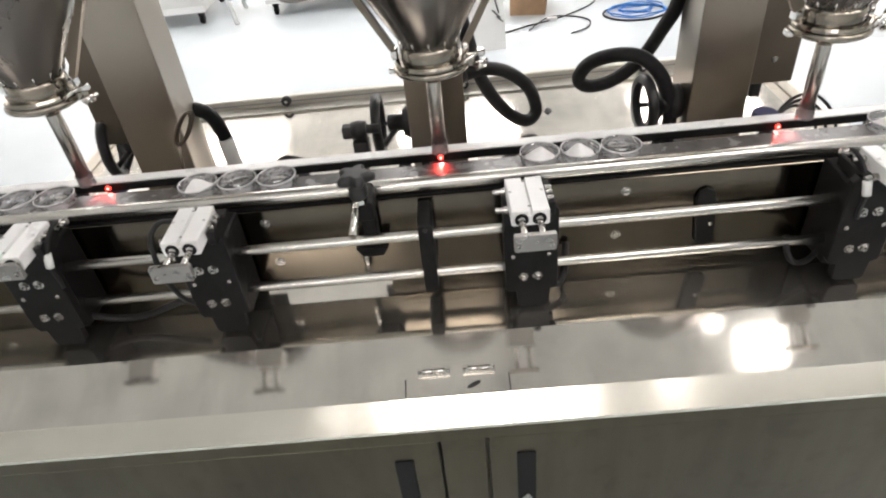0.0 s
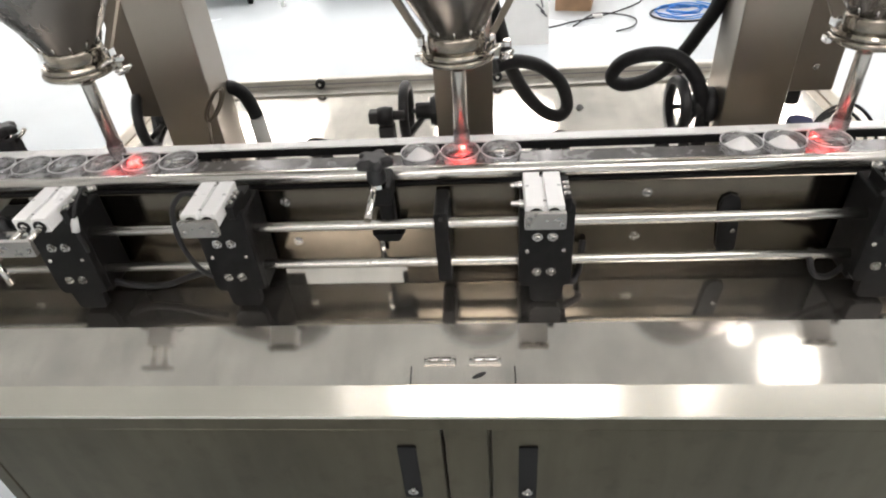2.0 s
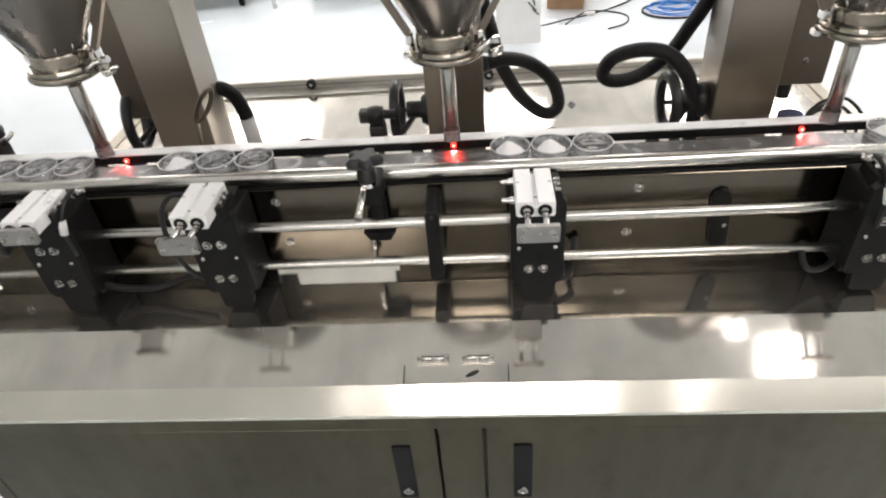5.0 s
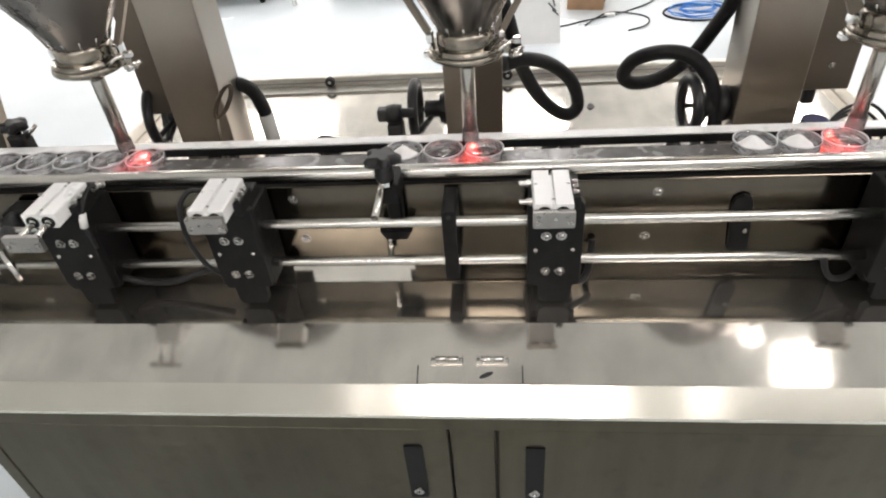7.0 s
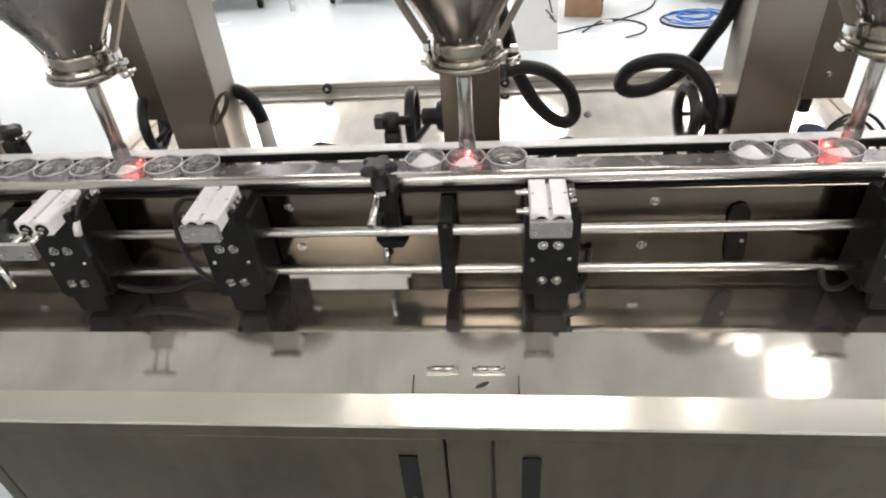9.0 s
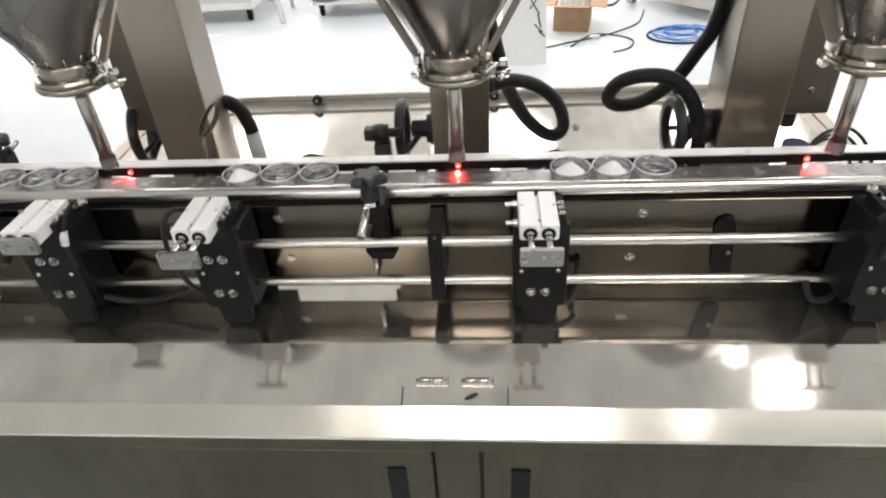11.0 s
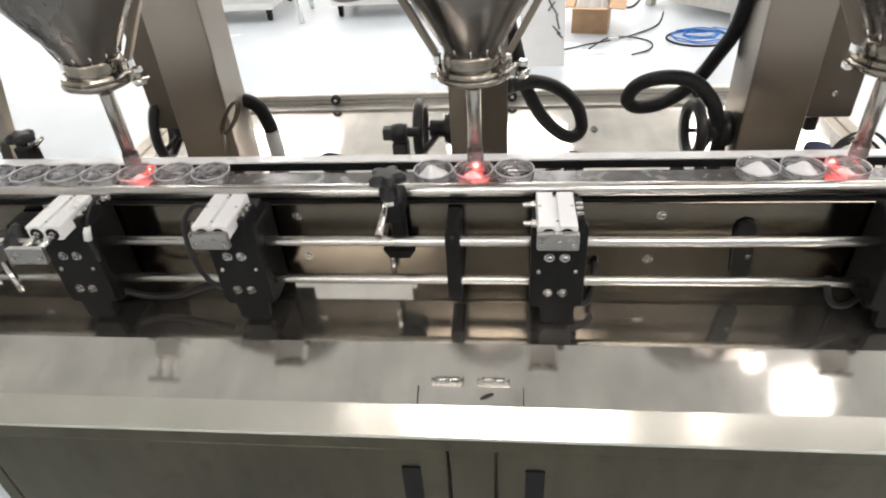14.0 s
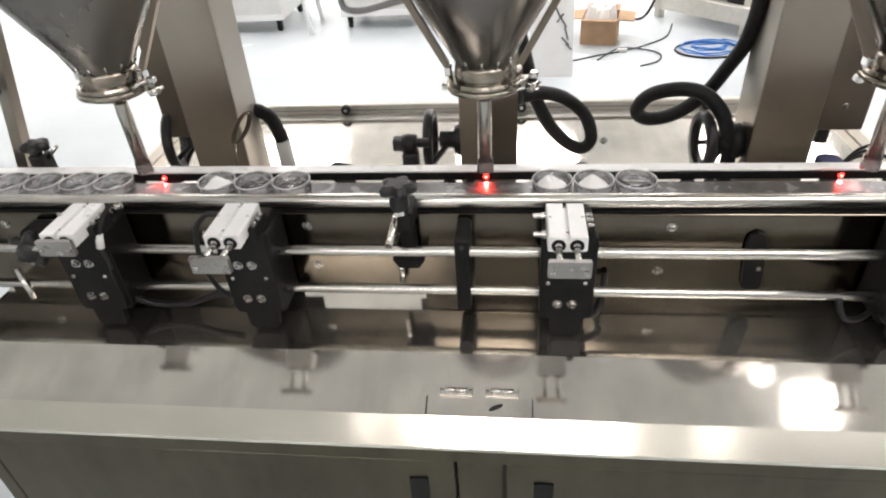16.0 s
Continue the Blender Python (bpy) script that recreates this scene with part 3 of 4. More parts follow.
# clamp with star knob that carries the guide tube
clamp = thing("guide_clamp", "black tube clamp with a star knob holding the guide tube", "clamp", (0, 0, 0))
star_knob(clamp, -0.100, 0.890, 0.993, 0.029)
part("neck", lathe(B(), [(0.013, 0.968), (0.015, 0.975), (0.013, 0.993)], 20, (-0.100, 0.890, 0)), M_PLASTIC, clamp)
part("collar", lathe(B(), [(0.0, 0.960), (0.013, 0.960), (0.013, 0.967), (0.0, 0.967)], 20, (-0.100, 0.890, 0), smooth=False), M_CHROME, clamp)
part("clamp_body", box(B(), -0.114, -0.082, 0.884, 0.945, 0.925, 0.960, 0.004, 2), M_BLACK, clamp)
part("clamp_arm", box(B(), -0.106, -0.083, 0.900, 0.926, 0.862, 0.924, 0.003), M_BLACK, clamp)
part("clamp_foot", prism(B(), [(-0.122, 0.866), (-0.070, 0.866), (-0.080, 0.850), (-0.112, 0.850)], 0.895, 0.9295, "y", 0.001), M_BLACK, clamp)
part("pin", tube(B(), [(-0.1035, 0.915, 0.966), (-0.108, 0.822, 0.944)], 0.0058, 14), M_CHROME, clamp, "polished steel pin")
part("stud", tube(B(), [(-0.113, 0.914, 0.800), (-0.111, 0.914, 0.855)], 0.0052, 14), M_CHROME, clamp, "threaded steel stud")

# sensor block left of the first cylinder
sensor = thing("guide_clamp", "black clamp block with a steel pin at the queue end", "clamp", (0, 0, 0))
part("clamp_body", box(B(), -0.742, -0.696, 0.885, 0.9295, 0.868, 0.922, 0.006, 2), M_BLACK, sensor)
star_knob(sensor, -0.722, 0.885, 0.895, 0.036, "y")
part("knob_neck", lathe(B(), [(0.020, 0.0), (0.017, -0.022), (0, -0.024)], 20, (-0.722, 0.884, 0.895), "y"), M_PLASTIC, sensor)
part("pin", tube(B(), [(-0.752, 0.86, 0.866), (-0.727, 0.842, 0.818)], 0.0058, 14), M_CHROME, sensor)


# ---- hoppers, nozzles, columns ----
PITCH = 0.5725
NOZZLES = (-0.549, 0.0245, 0.596)


def hopper(x, up):
    t = thing("powder_hopper", "conical stainless steel powder hopper with a clamped outlet nozzle", "hopper", (x, ROW, up), "powder hoppers")
    part("cone", lathe(B(), [(0.0390, 1.140), (0.0410, 1.144), (0.1450, 1.3175), (0.146, 1.640), (0.142, 1.640), (0.141, 1.3195), (0.0365, 1.146)], 48), M_HOPPER, t, "dull brushed steel cone")
    part("outlet_neck", lathe(B(), [(0.0415, 1.1195), (0.0415, 1.1340), (0.0395, 1.1398), (0.0370, 1.1398), (0.0370, 1.1195)], 40), M_FLANGE, t)
    part("flange", lathe(B(), [(0.040, 1.1110), (0.0510, 1.1110), (0.0525, 1.1125), (0.0525, 1.1150), (0.0505, 1.1185), (0.0420, 1.1192)], 40, smooth=False), M_FLANGE, t)
    part("clamp_ring", lathe(B(), [(0.047, 1.1020), (0.0535, 1.1020), (0.0550, 1.1035), (0.0550, 1.1080), (0.0530, 1.1108), (0.040, 1.1108)], 40), M_FLANGE, t, "polished clamp ring")
    part("reducer", lathe(B(), [(0.046, 1.1018), (0.041, 1.0960), (0.017, 1.0870), (0.0112, 1.0820)], 36), M_FLANGE, t)
    part("nozzle_tube", lathe(B(), [(0.0108, 1.0822), (0.0108, 0.9790 - up), (0.0093, 0.9788 - up), (0.0093, 1.0822)], 24), M_NOZZLE, t, "steel nozzle tube")
    part("nozzle_tip", lathe(B(), [(0.0128, 0.9960 - up), (0.0132, 0.9770 - up), (0.0118, 0.9770 - up), (0.0112, 0.9960 - up), (0.0128, 0.9960 - up)], 24), M_TIP, t, "clear plastic nozzle tip").visible_shadow = False
    # wing nut and hinge of the clamp ring
    bm = tube(B(), [(0.050, 0.006, 1.103), (0.070, -0.012, 1.1035)], 0.0038, 10)
    tube(bm, [(0.0645, -0.018, 1.1035), (0.0755, -0.006, 1.1035)], 0.0060, 10)
    tube(bm, [(0.070, -0.026, 1.1075), (0.066, -0.016, 1.1035), (0.072, -0.006, 1.1035), (0.082, -0.004, 1.1085)], [0.0028, 0.0042, 0.0042, 0.0028], 8)
    part("wing_nut", bm, M_CHROME, t)
    part("ring_hinge", box(B(), -0.062, -0.051, -0.006, 0.008, 1.098, 1.108, 0.002), M_CHROME, t)
    bm = tube(B(), [(0.044, -0.026, 1.112), (0.058, -0.022, 1.121), (0.071, -0.012, 1.122)], 0.0032, 8)
    box(bm, 0.066, 0.078, -0.017, -0.006, 1.117, 1.127, 0.002)
    part("clamp_latch", bm, M_CHROME, t, "small polished clamp latch")
    part("ring_lug", box(B(), 0.048, 0.064, -0.012, 0.006, 1.1025, 1.1165, 0.002), M_FLANGE, t)
    # two square struts along the cone
    for k in (-1, 1):
        bm = tube(B(), [(k * 0.0530, 0.004, 1.134), (k * 0.1550, 0.004, 1.3175)], 0.0065, 4)
        for f in bm.faces:
            f.smooth = False
        s = part("strut", bm, M_CARRIAGE, t, "square steel strut")
        part("strut_foot", box(B(), k * 0.051 - 0.005, k * 0.051 + 0.005, -0.006, 0.012, 1.1195, 1.134, 0.002), M_CHROME, s)
    for a in range(0, 360, 30):
        c, sn = math.cos(radians(a)), math.sin(radians(a))
        part("seam_rib", tube(B(), [(0.0465 * c, 0.0465 * sn, 1.1520), (0.0408 * c, 0.0408 * sn, 1.1400)], 0.0014, 6), M_CHROME, t)
    part("bracket", box(B(), -0.05, 0.05, 0.135, 0.278, 1.45, 1.61, 0.003), M_COLUMN, t, "steel bracket to the lifting column")
    return t


for x, up in zip(NOZZLES, (0.019, 0.014, 0.013)):
    hopper(x, up)


def handwheel(parent, x, y, z, r=0.060, hub_to=0.05, tilt=0.0):
    """A black handwheel with its axle along x, its rim in the plane x = const."""
    bm = lathe(B(), [(r - 0.016, -0.009), (r - 0.004, -0.010), (r, -0.005), (r, 0.005), (r - 0.004, 0.010), (r - 0.016, 0.009), (r - 0.018, 0.0), (r - 0.016, -0.009)], 40, (x, y, z), "x")
    if tilt:
        bmesh.ops.rotate(bm, verts=bm.verts, cent=(x, y, z), matrix=Matrix.Rotation(radians(tilt), 3, "Z"))
    w = part("handwheel", bm, M_PLASTIC, parent, "black plastic handwheel")
    for a in (215, 275, 335):
        c, sn = math.cos(radians(a)), math.sin(radians(a))
        part("spoke", tube(B(), [(x + 0.040, y + 0.008 * c, z + 0.008 * sn), (x + 0.006, y + (r - 0.010) * c, z + (r - 0.010) * sn)], 0.0055, 8), M_PLASTIC, w)
    part("hub", lathe(B(), [(0, 0.024), (0.013, 0.026), (0.015, 0.034), (0.015, 0.046), (0, 0.046)], 20, (x, y, z), "x"), M_PLASTIC, w)
    part("axle", lathe(B(), [(0.008, 0.040), (0.008, max(hub_to + 0.02, 0.056))], 16, (x, y, z), "x"), M_CHROME, w)
    return w


def column(x, label):
    t = thing("lifting_column", label, "column", (x, 1.267, DZ), "lifting columns")
    part("post", box(B(), -0.0580, 0.0580, 0.0, 0.108, 0.0, 1.35, 0.002), M_COLUMN, t, "square brushed steel post")
    part("base_flange", box(B(), -0.080, 0.080, -0.02, 0.128, 0.0, 0.008, 0.001), M_COLUMN, t)
    return t


COLS = [column(x, w) for x, w in ((-0.5560, "square stainless steel lifting column beside a rubber elbow hose"), (0.0180, "square stainless steel lifting column with a black handwheel"), (0.5840, "square stainless steel lifting column beside a coiled black hose"))]
# carriage plates on the outer sides of the end columns
for c, k in ((COLS[0], -1), (COLS[2], 1)):
    part("carriage", box(B(), min(k * 0.0585, k * 0.118), max(k * 0.0585, k * (0.118 if k < 0 else 0.150)), 0.020, 0.105, 0.150, 1.3, 0.002), M_CARRIAGE, c, "dark steel carriage plate")
    part("carriage_screw", screw(B(), k * 0.105, 0.020, 0.200, 0.006), M_SCREW, c)
    part("stopper", box(B(), min(k * 0.085, k * 0.110), max(k * 0.085, k * 0.110), 0.050, 0.080, 0.105, 0.149, 0.006, 2), M_PLASTIC, c)
# wheels
handwheel(COLS[1], -0.125, 0.053, 0.124, 0.064, 0.036)
part("gear_box", lathe(B(), [(0.018, -0.010), (0.018, 0.022), (0.030, 0.022), (0.030, 0.030), (0, 0.030)], 24, (-0.095, 0.053, 0.124), "x", False), M_PLASTIC, COLS[1])
part("wheel_bearing", lathe(B(), [(0, -0.036), (0.016, -0.036), (0.018, -0.030), (0.018, 0.0), (0.034, 0.0), (0.034, 0.008)], 24, (-0.066, 0.053, 0.124), "x", False), M_PLASTIC, COLS[1])
handwheel(COLS[2], -0.132, 0.050, 0.112, 0.064, 0.050, 3)
part("wheel_bearing", lathe(B(), [(0, -0.036), (0.022, -0.036), (0.025, -0.030), (0.025, -0.014), (0.036, -0.010), (0.036, 0.004), (0.030, 0.008)], 24, (-0.066, 0.053, 0.114), "x"), M_PLASTIC, COLS[2])
handwheel(COLS[0], -0.112, 0.033, 0.138, 0.066, 0.036, 12)


# clamps of the back guide with knobs, behind the conveyor
def guide_post(x, y, label, tall):
    t = thing("guide_clamp", label, "clamp", (x, y, DZ))
    part("rod", tube(B(), [(0, 0, 0), (0, 0, tall)], 0.008, 14), M_CHROME, t)
    part("clamp_body", box(B(), -0.015, 0.015, -0.016, 0.016, tall - 0.045, tall - 0.004, 0.004, 2), M_PLASTIC, t)
    return t


gp = guide_post(-0.130, 1.190, "black swivel clamp on a steel post behind the conveyor", 0.165)
part("swivel", lathe(B(), [(0, -0.014), (0.017, -0.014), (0.019, 0.0), (0.017, 0.014), (0, 0.014)], 20, (0.0, 0, 0.178), "x"), M_PLASTIC, gp)
part("swivel_arm", tube(B(), [(-0.020, 0, 0.180), (0.035, 0.01, 0.174)], 0.0095, 12), M_PLASTIC, gp)
part("knob_end", box(B(), -0.032, -0.010, -0.012, 0.012, 0.166, 0.190, 0.004, 2), M_PLASTIC, gp)
gp = guide_post(-0.815, 1.085, "black clamp with small lever on a steel post, conveyor end", 0.220)
star_knob(gp, 0.0, 0.0, 0.222, 0.027)
part("lever", tube(B(), [(0.012, 0.0, 0.205), (0.045, -0.004, 0.232)], 0.0035, 8), M_CHROME, gp)
for nx, ny in ((-0.571, 1.10), (0.610, 1.13)):
    kb = thing("adjusting_knob", "round dark blue knurled knob behind the conveyor", "knob", (nx, ny, DZ), "knurled knobs")
    part("rod", tube(B(), [(0, 0, 0), (0, 0, 0.152)], 0.006, 12), M_CHROME, kb)
    bm = B()
    out = [((0.020 + 0.0012 * (k % 2)) * math.cos(2 * math.pi * k / 48), (0.020 + 0.0012 * (k % 2)) * math.sin(2 * math.pi * k / 48)) for k in range(48)]
    prism(bm, out, 0.150, 0.170, "z", 0.0008)
    part("knob", bm, M_NAVY, kb)

# small steel ring handle in front of the first column
ring = thing("lifting_ring", "thin dark wire ring standing before the lifting column", "ring", (-0.441, 1.15, DZ))
pts = [(0.011 * math.cos(a) + 0.019 * math.sin(a), 0.0, 0.232 + 0.031 * math.sin(a)) for a in [2 * math.pi * k / 24 for k in range(24)]]
part("loop", tube(B(), pts, 0.0028, 8, closed=True), M_CARRIAGE, ring)
part("second_loop", tube(B(), [(x + 0.004, y + 0.004, z + 0.001) for x, y, z in pts], 0.0022, 8, closed=True), M_CARRIAGE, ring)
part("stem", tube(B(), [(-0.018, 0, 0.2015), (-0.026, 0, 0.150), (-0.028, 0, 0.0)], 0.0030, 8), M_CARRIAGE, ring)

# ---- hoses on the deck ----
hose = thing("corrugated_hose", "thick black hose looping down from the middle hopper to the deck", "hose", (0, 0, 0), "thick hoses")
P = [(0.080, 1.19, 1.30), (0.070, 1.22, 1.20), (0.075, 1.28, 1.113), (0.092, 1.34, 1.030), (0.112, 1.40, 0.936), (0.152, 1.44, 0.846), (0.194, 1.46, 0.794), (0.229, 1.47, 0.777), (0.249, 1.48, 0.798), (0.230, 1.47, 0.859), (0.181, 1.44, 0.912), (0.130, 1.40, 0.942), (0.092, 1.375, 0.946), (0.06, 1.36, 0.945)]
part("hose", tube(B(), spline(P, 10), 0.0148, 16), M_RUBBER, hose)
part("cuff", tube(B(), [(0.082, 1.370, 0.9458), (0.062, 1.361, 0.9452)], 0.0178, 18), M_PLASTIC, hose, "black plastic end cuff")
hose = thing("corrugated_hose", "thick black hose in a wide loop beside the end column", "hose", (0, 0, 0), "thick hoses")
P = [(0.505, 1.34, 1.25), (0.515, 1.35, 1.17), (0.519, 1.36, 1.105), (0.516, 1.38, 1.042), (0.500, 1.40, 0.991), (0.470, 1.42, 0.925), (0.415, 1.43, 0.876), (0.360, 1.43, 0.866), (0.334, 1.42, 0.890), (0.349, 1.39, 0.935), (0.394, 1.36, 0.960), (0.443, 1.34, 0.958), (0.477, 1.32, 0.928), (0.495, 1.310, 0.886), (0.506, 1.310, 0.840), (0.508, 1.312, 0.752)]
part("hose", tube(B(), spline(P, 10), 0.0148, 16), M_RUBBER, hose)
part("cuff", lathe(B(), [(0.0172, 0.0), (0.0185, 0.003), (0.0185, 0.019), (0.0172, 0.022)], 20, (0.508, 1.312, DZ)), M_PLASTIC, hose, "black plastic end cuff")
hose = thing("elbow_hose", "short black rubber elbow with a pale cuff beside the lifting column", "hose", (0, 0, 0), "thick hoses")
P = [(-0.512, 1.36, 0.928), (-0.494, 1.37, 0.924), (-0.476, 1.38, 0.903), (-0.467, 1.385, 0.870), (-0.463, 1.386, 0.846)]
part("elbow", tube(B(), spline(P, 6), 0.0155, 16), M_RUBBER, hose)
part("cuff", tube(B(), [(-0.463, 1.386, 0.845), (-0.460, 1.388, 0.750)], 0.0175, 16), M_WHITE, hose, "pale plastic cuff")
bolt = thing("deck_bolt", "small dark bolt head on the machine top", "bolt", (0.291, 1.564, DZ))
part("head", lathe(B(), [(0.007, 0), (0.007, 0.005), (0.004, 0.008), (0, 0.008)], 10, (0, 0, 0), "z", False), M_GREY, bolt)
part("washer", lathe(B(), [(0.010, 0), (0.010, 0.0015), (0.007, 0.0016)], 14, (0, 0, 0), "z", False), M_GREY, bolt)
clip = thing("hose_clip", "low black clip lying on the machine top", "clip", (-0.33, 1.40, DZ))
part("strap", tube(B(), spline([(-0.045, 0, 0.004), (-0.02, 0.003, 0.022), (0.02, 0.0, 0.014), (0.05, -0.004, 0.004)], 6), 0.006, 8), M_RUBBER, clip)
wires = thing("cable_loops", "thin black cables looped on the machine top", "cable", (0, 0, 0))
for k in range(3):
    P = [(0.63 + 0.01 * k, 1.16, 0.752), (0.66 + 0.012 * k, 1.20 + 0.01 * k, 0.84 + 0.012 * k), (0.72 + 0.015 * k, 1.24, 0.868 + 0.012 * k), (0.77 + 0.02 * k, 1.24, 0.84), (0.79 + 0.02 * k, 1.22, 0.754)]
    part("cable", tube(B(), spline(P, 8), 0.0032, 8), M_RUBBER, wires)

# ---- red light sensors on the back guide ----
for x, watts in ((-0.543, 1.4), (0.0235, 2.0), (0.579, 1.5)):
    sn = thing("light_sensor", "small glowing red light sensor in the back guide", "sensor", (x, 1.0248, 0.9465), "light sensors")
    part("housing", lathe(B(), [(0.0065, 0.001), (0.0065, -0.0012), (0.0045, -0.0016)], 16, (0, 0, 0), "y", False), M_BLACK, sn)
    part("lens", lathe(B(), [(0.0044, -0.0010), (0.0038, -0.0030), (0, -0.0042)], 16, (0, 0, 0), "y"), M_RED, sn, "glowing red lens")
    part("core", lathe(B(), [(0.0018, -0.0041), (0.0012, -0.0048), (0, -0.0050)], 12, (0, 0, 0), "y"), M_CORE, sn, "white-hot centre of the lens")
    lamp = bpy.data.lights.new("sensor_beam", "SPOT")
    lamp.energy, lamp.color, lamp.spot_size, lamp.spot_blend, lamp.shadow_soft_size = watts, (1.0, 0.035, 0.03), radians(78), 1.0, 0.003
    lo = new("sensor_beam", lamp)
    lo.matrix_world = look((x, 1.0225, 0.9545), (x, 0.9775, 0.9300))


# ---- dishes ----
DISH_R, STEP = 0.0315, 0.065


def petri_dish():
    t = thing("petri_dish", "clear round plastic petri dish on the conveyor belt", "petri dish", (0, ROW, BELT), "petri dishes")
    r = DISH_R
    part("dish", lathe(B(), [(0, 0.0004), (r - 0.0015, 0.0004), (r - 0.0024, 0.0016), (0, 0.0016)], 40), M_DISH, t)
    part("wall", lathe(B(), [(r - 0.0014, 0.0006), (r - 0.0003, 0.0016), (r, 0.0148), (r - 0.0010, 0.0148), (r - 0.0013, 0.0020), (r - 0.0014, 0.0006)], 40), M_HAZE, t)
    part("rim", lathe(B(), [(r - 0.0013, 0.0149), (r + 0.0004, 0.0149), (r + 0.0005, 0.0158), (r - 0.0002, 0.0163), (r - 0.0011, 0.0160), (r - 0.0013, 0.0149)], 40), M_RIM, t)
    part("base_ring", lathe(B(), [(r - 0.0052, 0.0018), (r - 0.0022, 0.0030), (r - 0.0017, 0.0030), (r - 0.0017, 0.0018), (r - 0.0052, 0.0018)], 40), M_HAZE, t)
    for o in t.children:
        o.visible_shadow = False
    return t


def powder_heap(parent, seed):
    """A loose white heap in the dish."""
    bm = B()
    rnd = random.Random(seed)
    n, rings = 24, []
    tilt = rnd.uniform(-0.004, 0.004)
    for r, h in ((0.0245, 0.0), (0.0205, 0.0030), (0.0150, 0.0085), (0.0095, 0.0140), (0.0042, 0.0182)):
        rings.append([bm.verts.new((tilt * h / 0.012 + r * (1 + rnd.uniform(-0.09, 0.09)) * math.cos(2 * math.pi * k / n), r * (1 + rnd.uniform(-0.09, 0.09)) * math.sin(2 * math.pi * k / n), max(0, h + rnd.uniform(-0.0006, 0.0006)))) for k in range(n)])
    top = bm.verts.new((tilt, 0, 0.0192))
    for a, b in zip(rings, rings[1:]):
        for k in range(n):
            bm.faces.new((a[k], a[(k + 1) % n], b[(k + 1) % n], b[k])).smooth = True
    for k in range(n):
        bm.faces.new((rings[-1][k], rings[-1][(k + 1) % n], top)).smooth = True
    bm.faces.new(rings[0][::-1])
    ob = part("powder", bm, M_POWDER, parent, "heap of white powder")
    ob.location = (0, 0, 0.0024)
    return ob


CYCLE = 5.43


def lead_positions(n):
    """Times and places of the leading dish of the group that is filled first in cycle n."""
    t = CYCLE * n
    queue, left, mid, right = -0.614, -0.419, 0.086, 0.588
    rows = []
    for k in range(4, 0, -1):
        rows += [(t - CYCLE * k + 1.08, queue - 3 * STEP * k), (t - CYCLE * k + 2.16, queue - 3 * STEP * (k - 1))]
    rows += [(t + 1.08, queue), (t + 2.16, left), (t + 4.50, left)]
    rows += [(t + CYCLE + 1.76, mid), (t + CYCLE + 4.19, mid)]
    rows += [(t + 2 * CYCLE + 1.50, right), (t + 2 * CYCLE + 3.89, right), (t + 2 * CYCLE + 3.89 + 6.0, right + 1.08)]
    return rows


def at_time(rows, t):
    if t <= rows[0][0]:
        return rows[0][1]
    for (a, x), (b, y) in zip(rows, rows[1:]):
        if t <= b:
            return x + (y - x) * (t - a) / (b - a)
    return rows[-1][1]


def keyed(rows, dense=0.1):
    """The times at which a row of straight moves must be keyed, within the clip."""
    ts = {0.0, 16.0}
    for t, _ in rows:
        for d in (-dense, 0.0, dense):
            if 0 < t + d < 16:
                ts.add(round((t + d) * FPS) / FPS)
    return sorted(ts)


first_dish = petri_dish()
DISHES = []
for n in range(-3, 5):
    rows = lead_positions(n)
    for j in range(3):
        d = first_dish if not DISHES else copy_thing(first_dish, pose(0, ROW, BELT))
        fills = {2: (n, NOZZLES[0]), 1: (n + 1, NOZZLES[1]), 0: (n + 2, NOZZLES[2])}[j]
        DISHES.append((d, rows, j, fills[0]))
HEAPS = []
for i, (d, rows, j, c) in enumerate(DISHES):
    full = CYCLE * c + 4.0
    if CYCLE * c + 2.6 < 16.0:
        HEAPS.append((powder_heap(d, i), full))
    if full <= 0:
        d["label"] = "clear round plastic petri dish holding a heap of white powder"
    elif full < 16.0:
        d["label"] = "clear round plastic petri dish being filled with white powder"
    else:
        d["label"] = "clear empty round plastic petri dish on the conveyor belt"


def motions():
    for d, rows, j, c in DISHES:
        x = lambda t: at_time(rows, t) - STEP * j
        walk(d, [(t, pose(x(t), ROW, BELT)) for t in keyed(rows)])
    for ob, full in HEAPS:
        marks = [(full - 1.5, -0.0205), (full, 0.0024)]
        walk(ob, [(t, pose(0, 0, at_time(marks, t))) for t in keyed(marks)])
    # slides: cycle times at which each comes out and goes back
    for (t0, slide), (out, back) in zip(STOPS, ((1.20, 4.00), (4.50, 1.02), (4.17, 0.68), (3.87, 0.30))):
        marks = []
        for n in range(-2, 4):
            b = CYCLE * n + (back if back > out else back + CYCLE)
            marks += [(CYCLE * n + out, 0.0), (CYCLE * n + out + 0.15, -0.036), (b, -0.036), (b + 0.15, 0.0)]
        walk(slide, [(t, pose(0, at_time(marks, t), 0)) for t in keyed(marks, 0.05)])


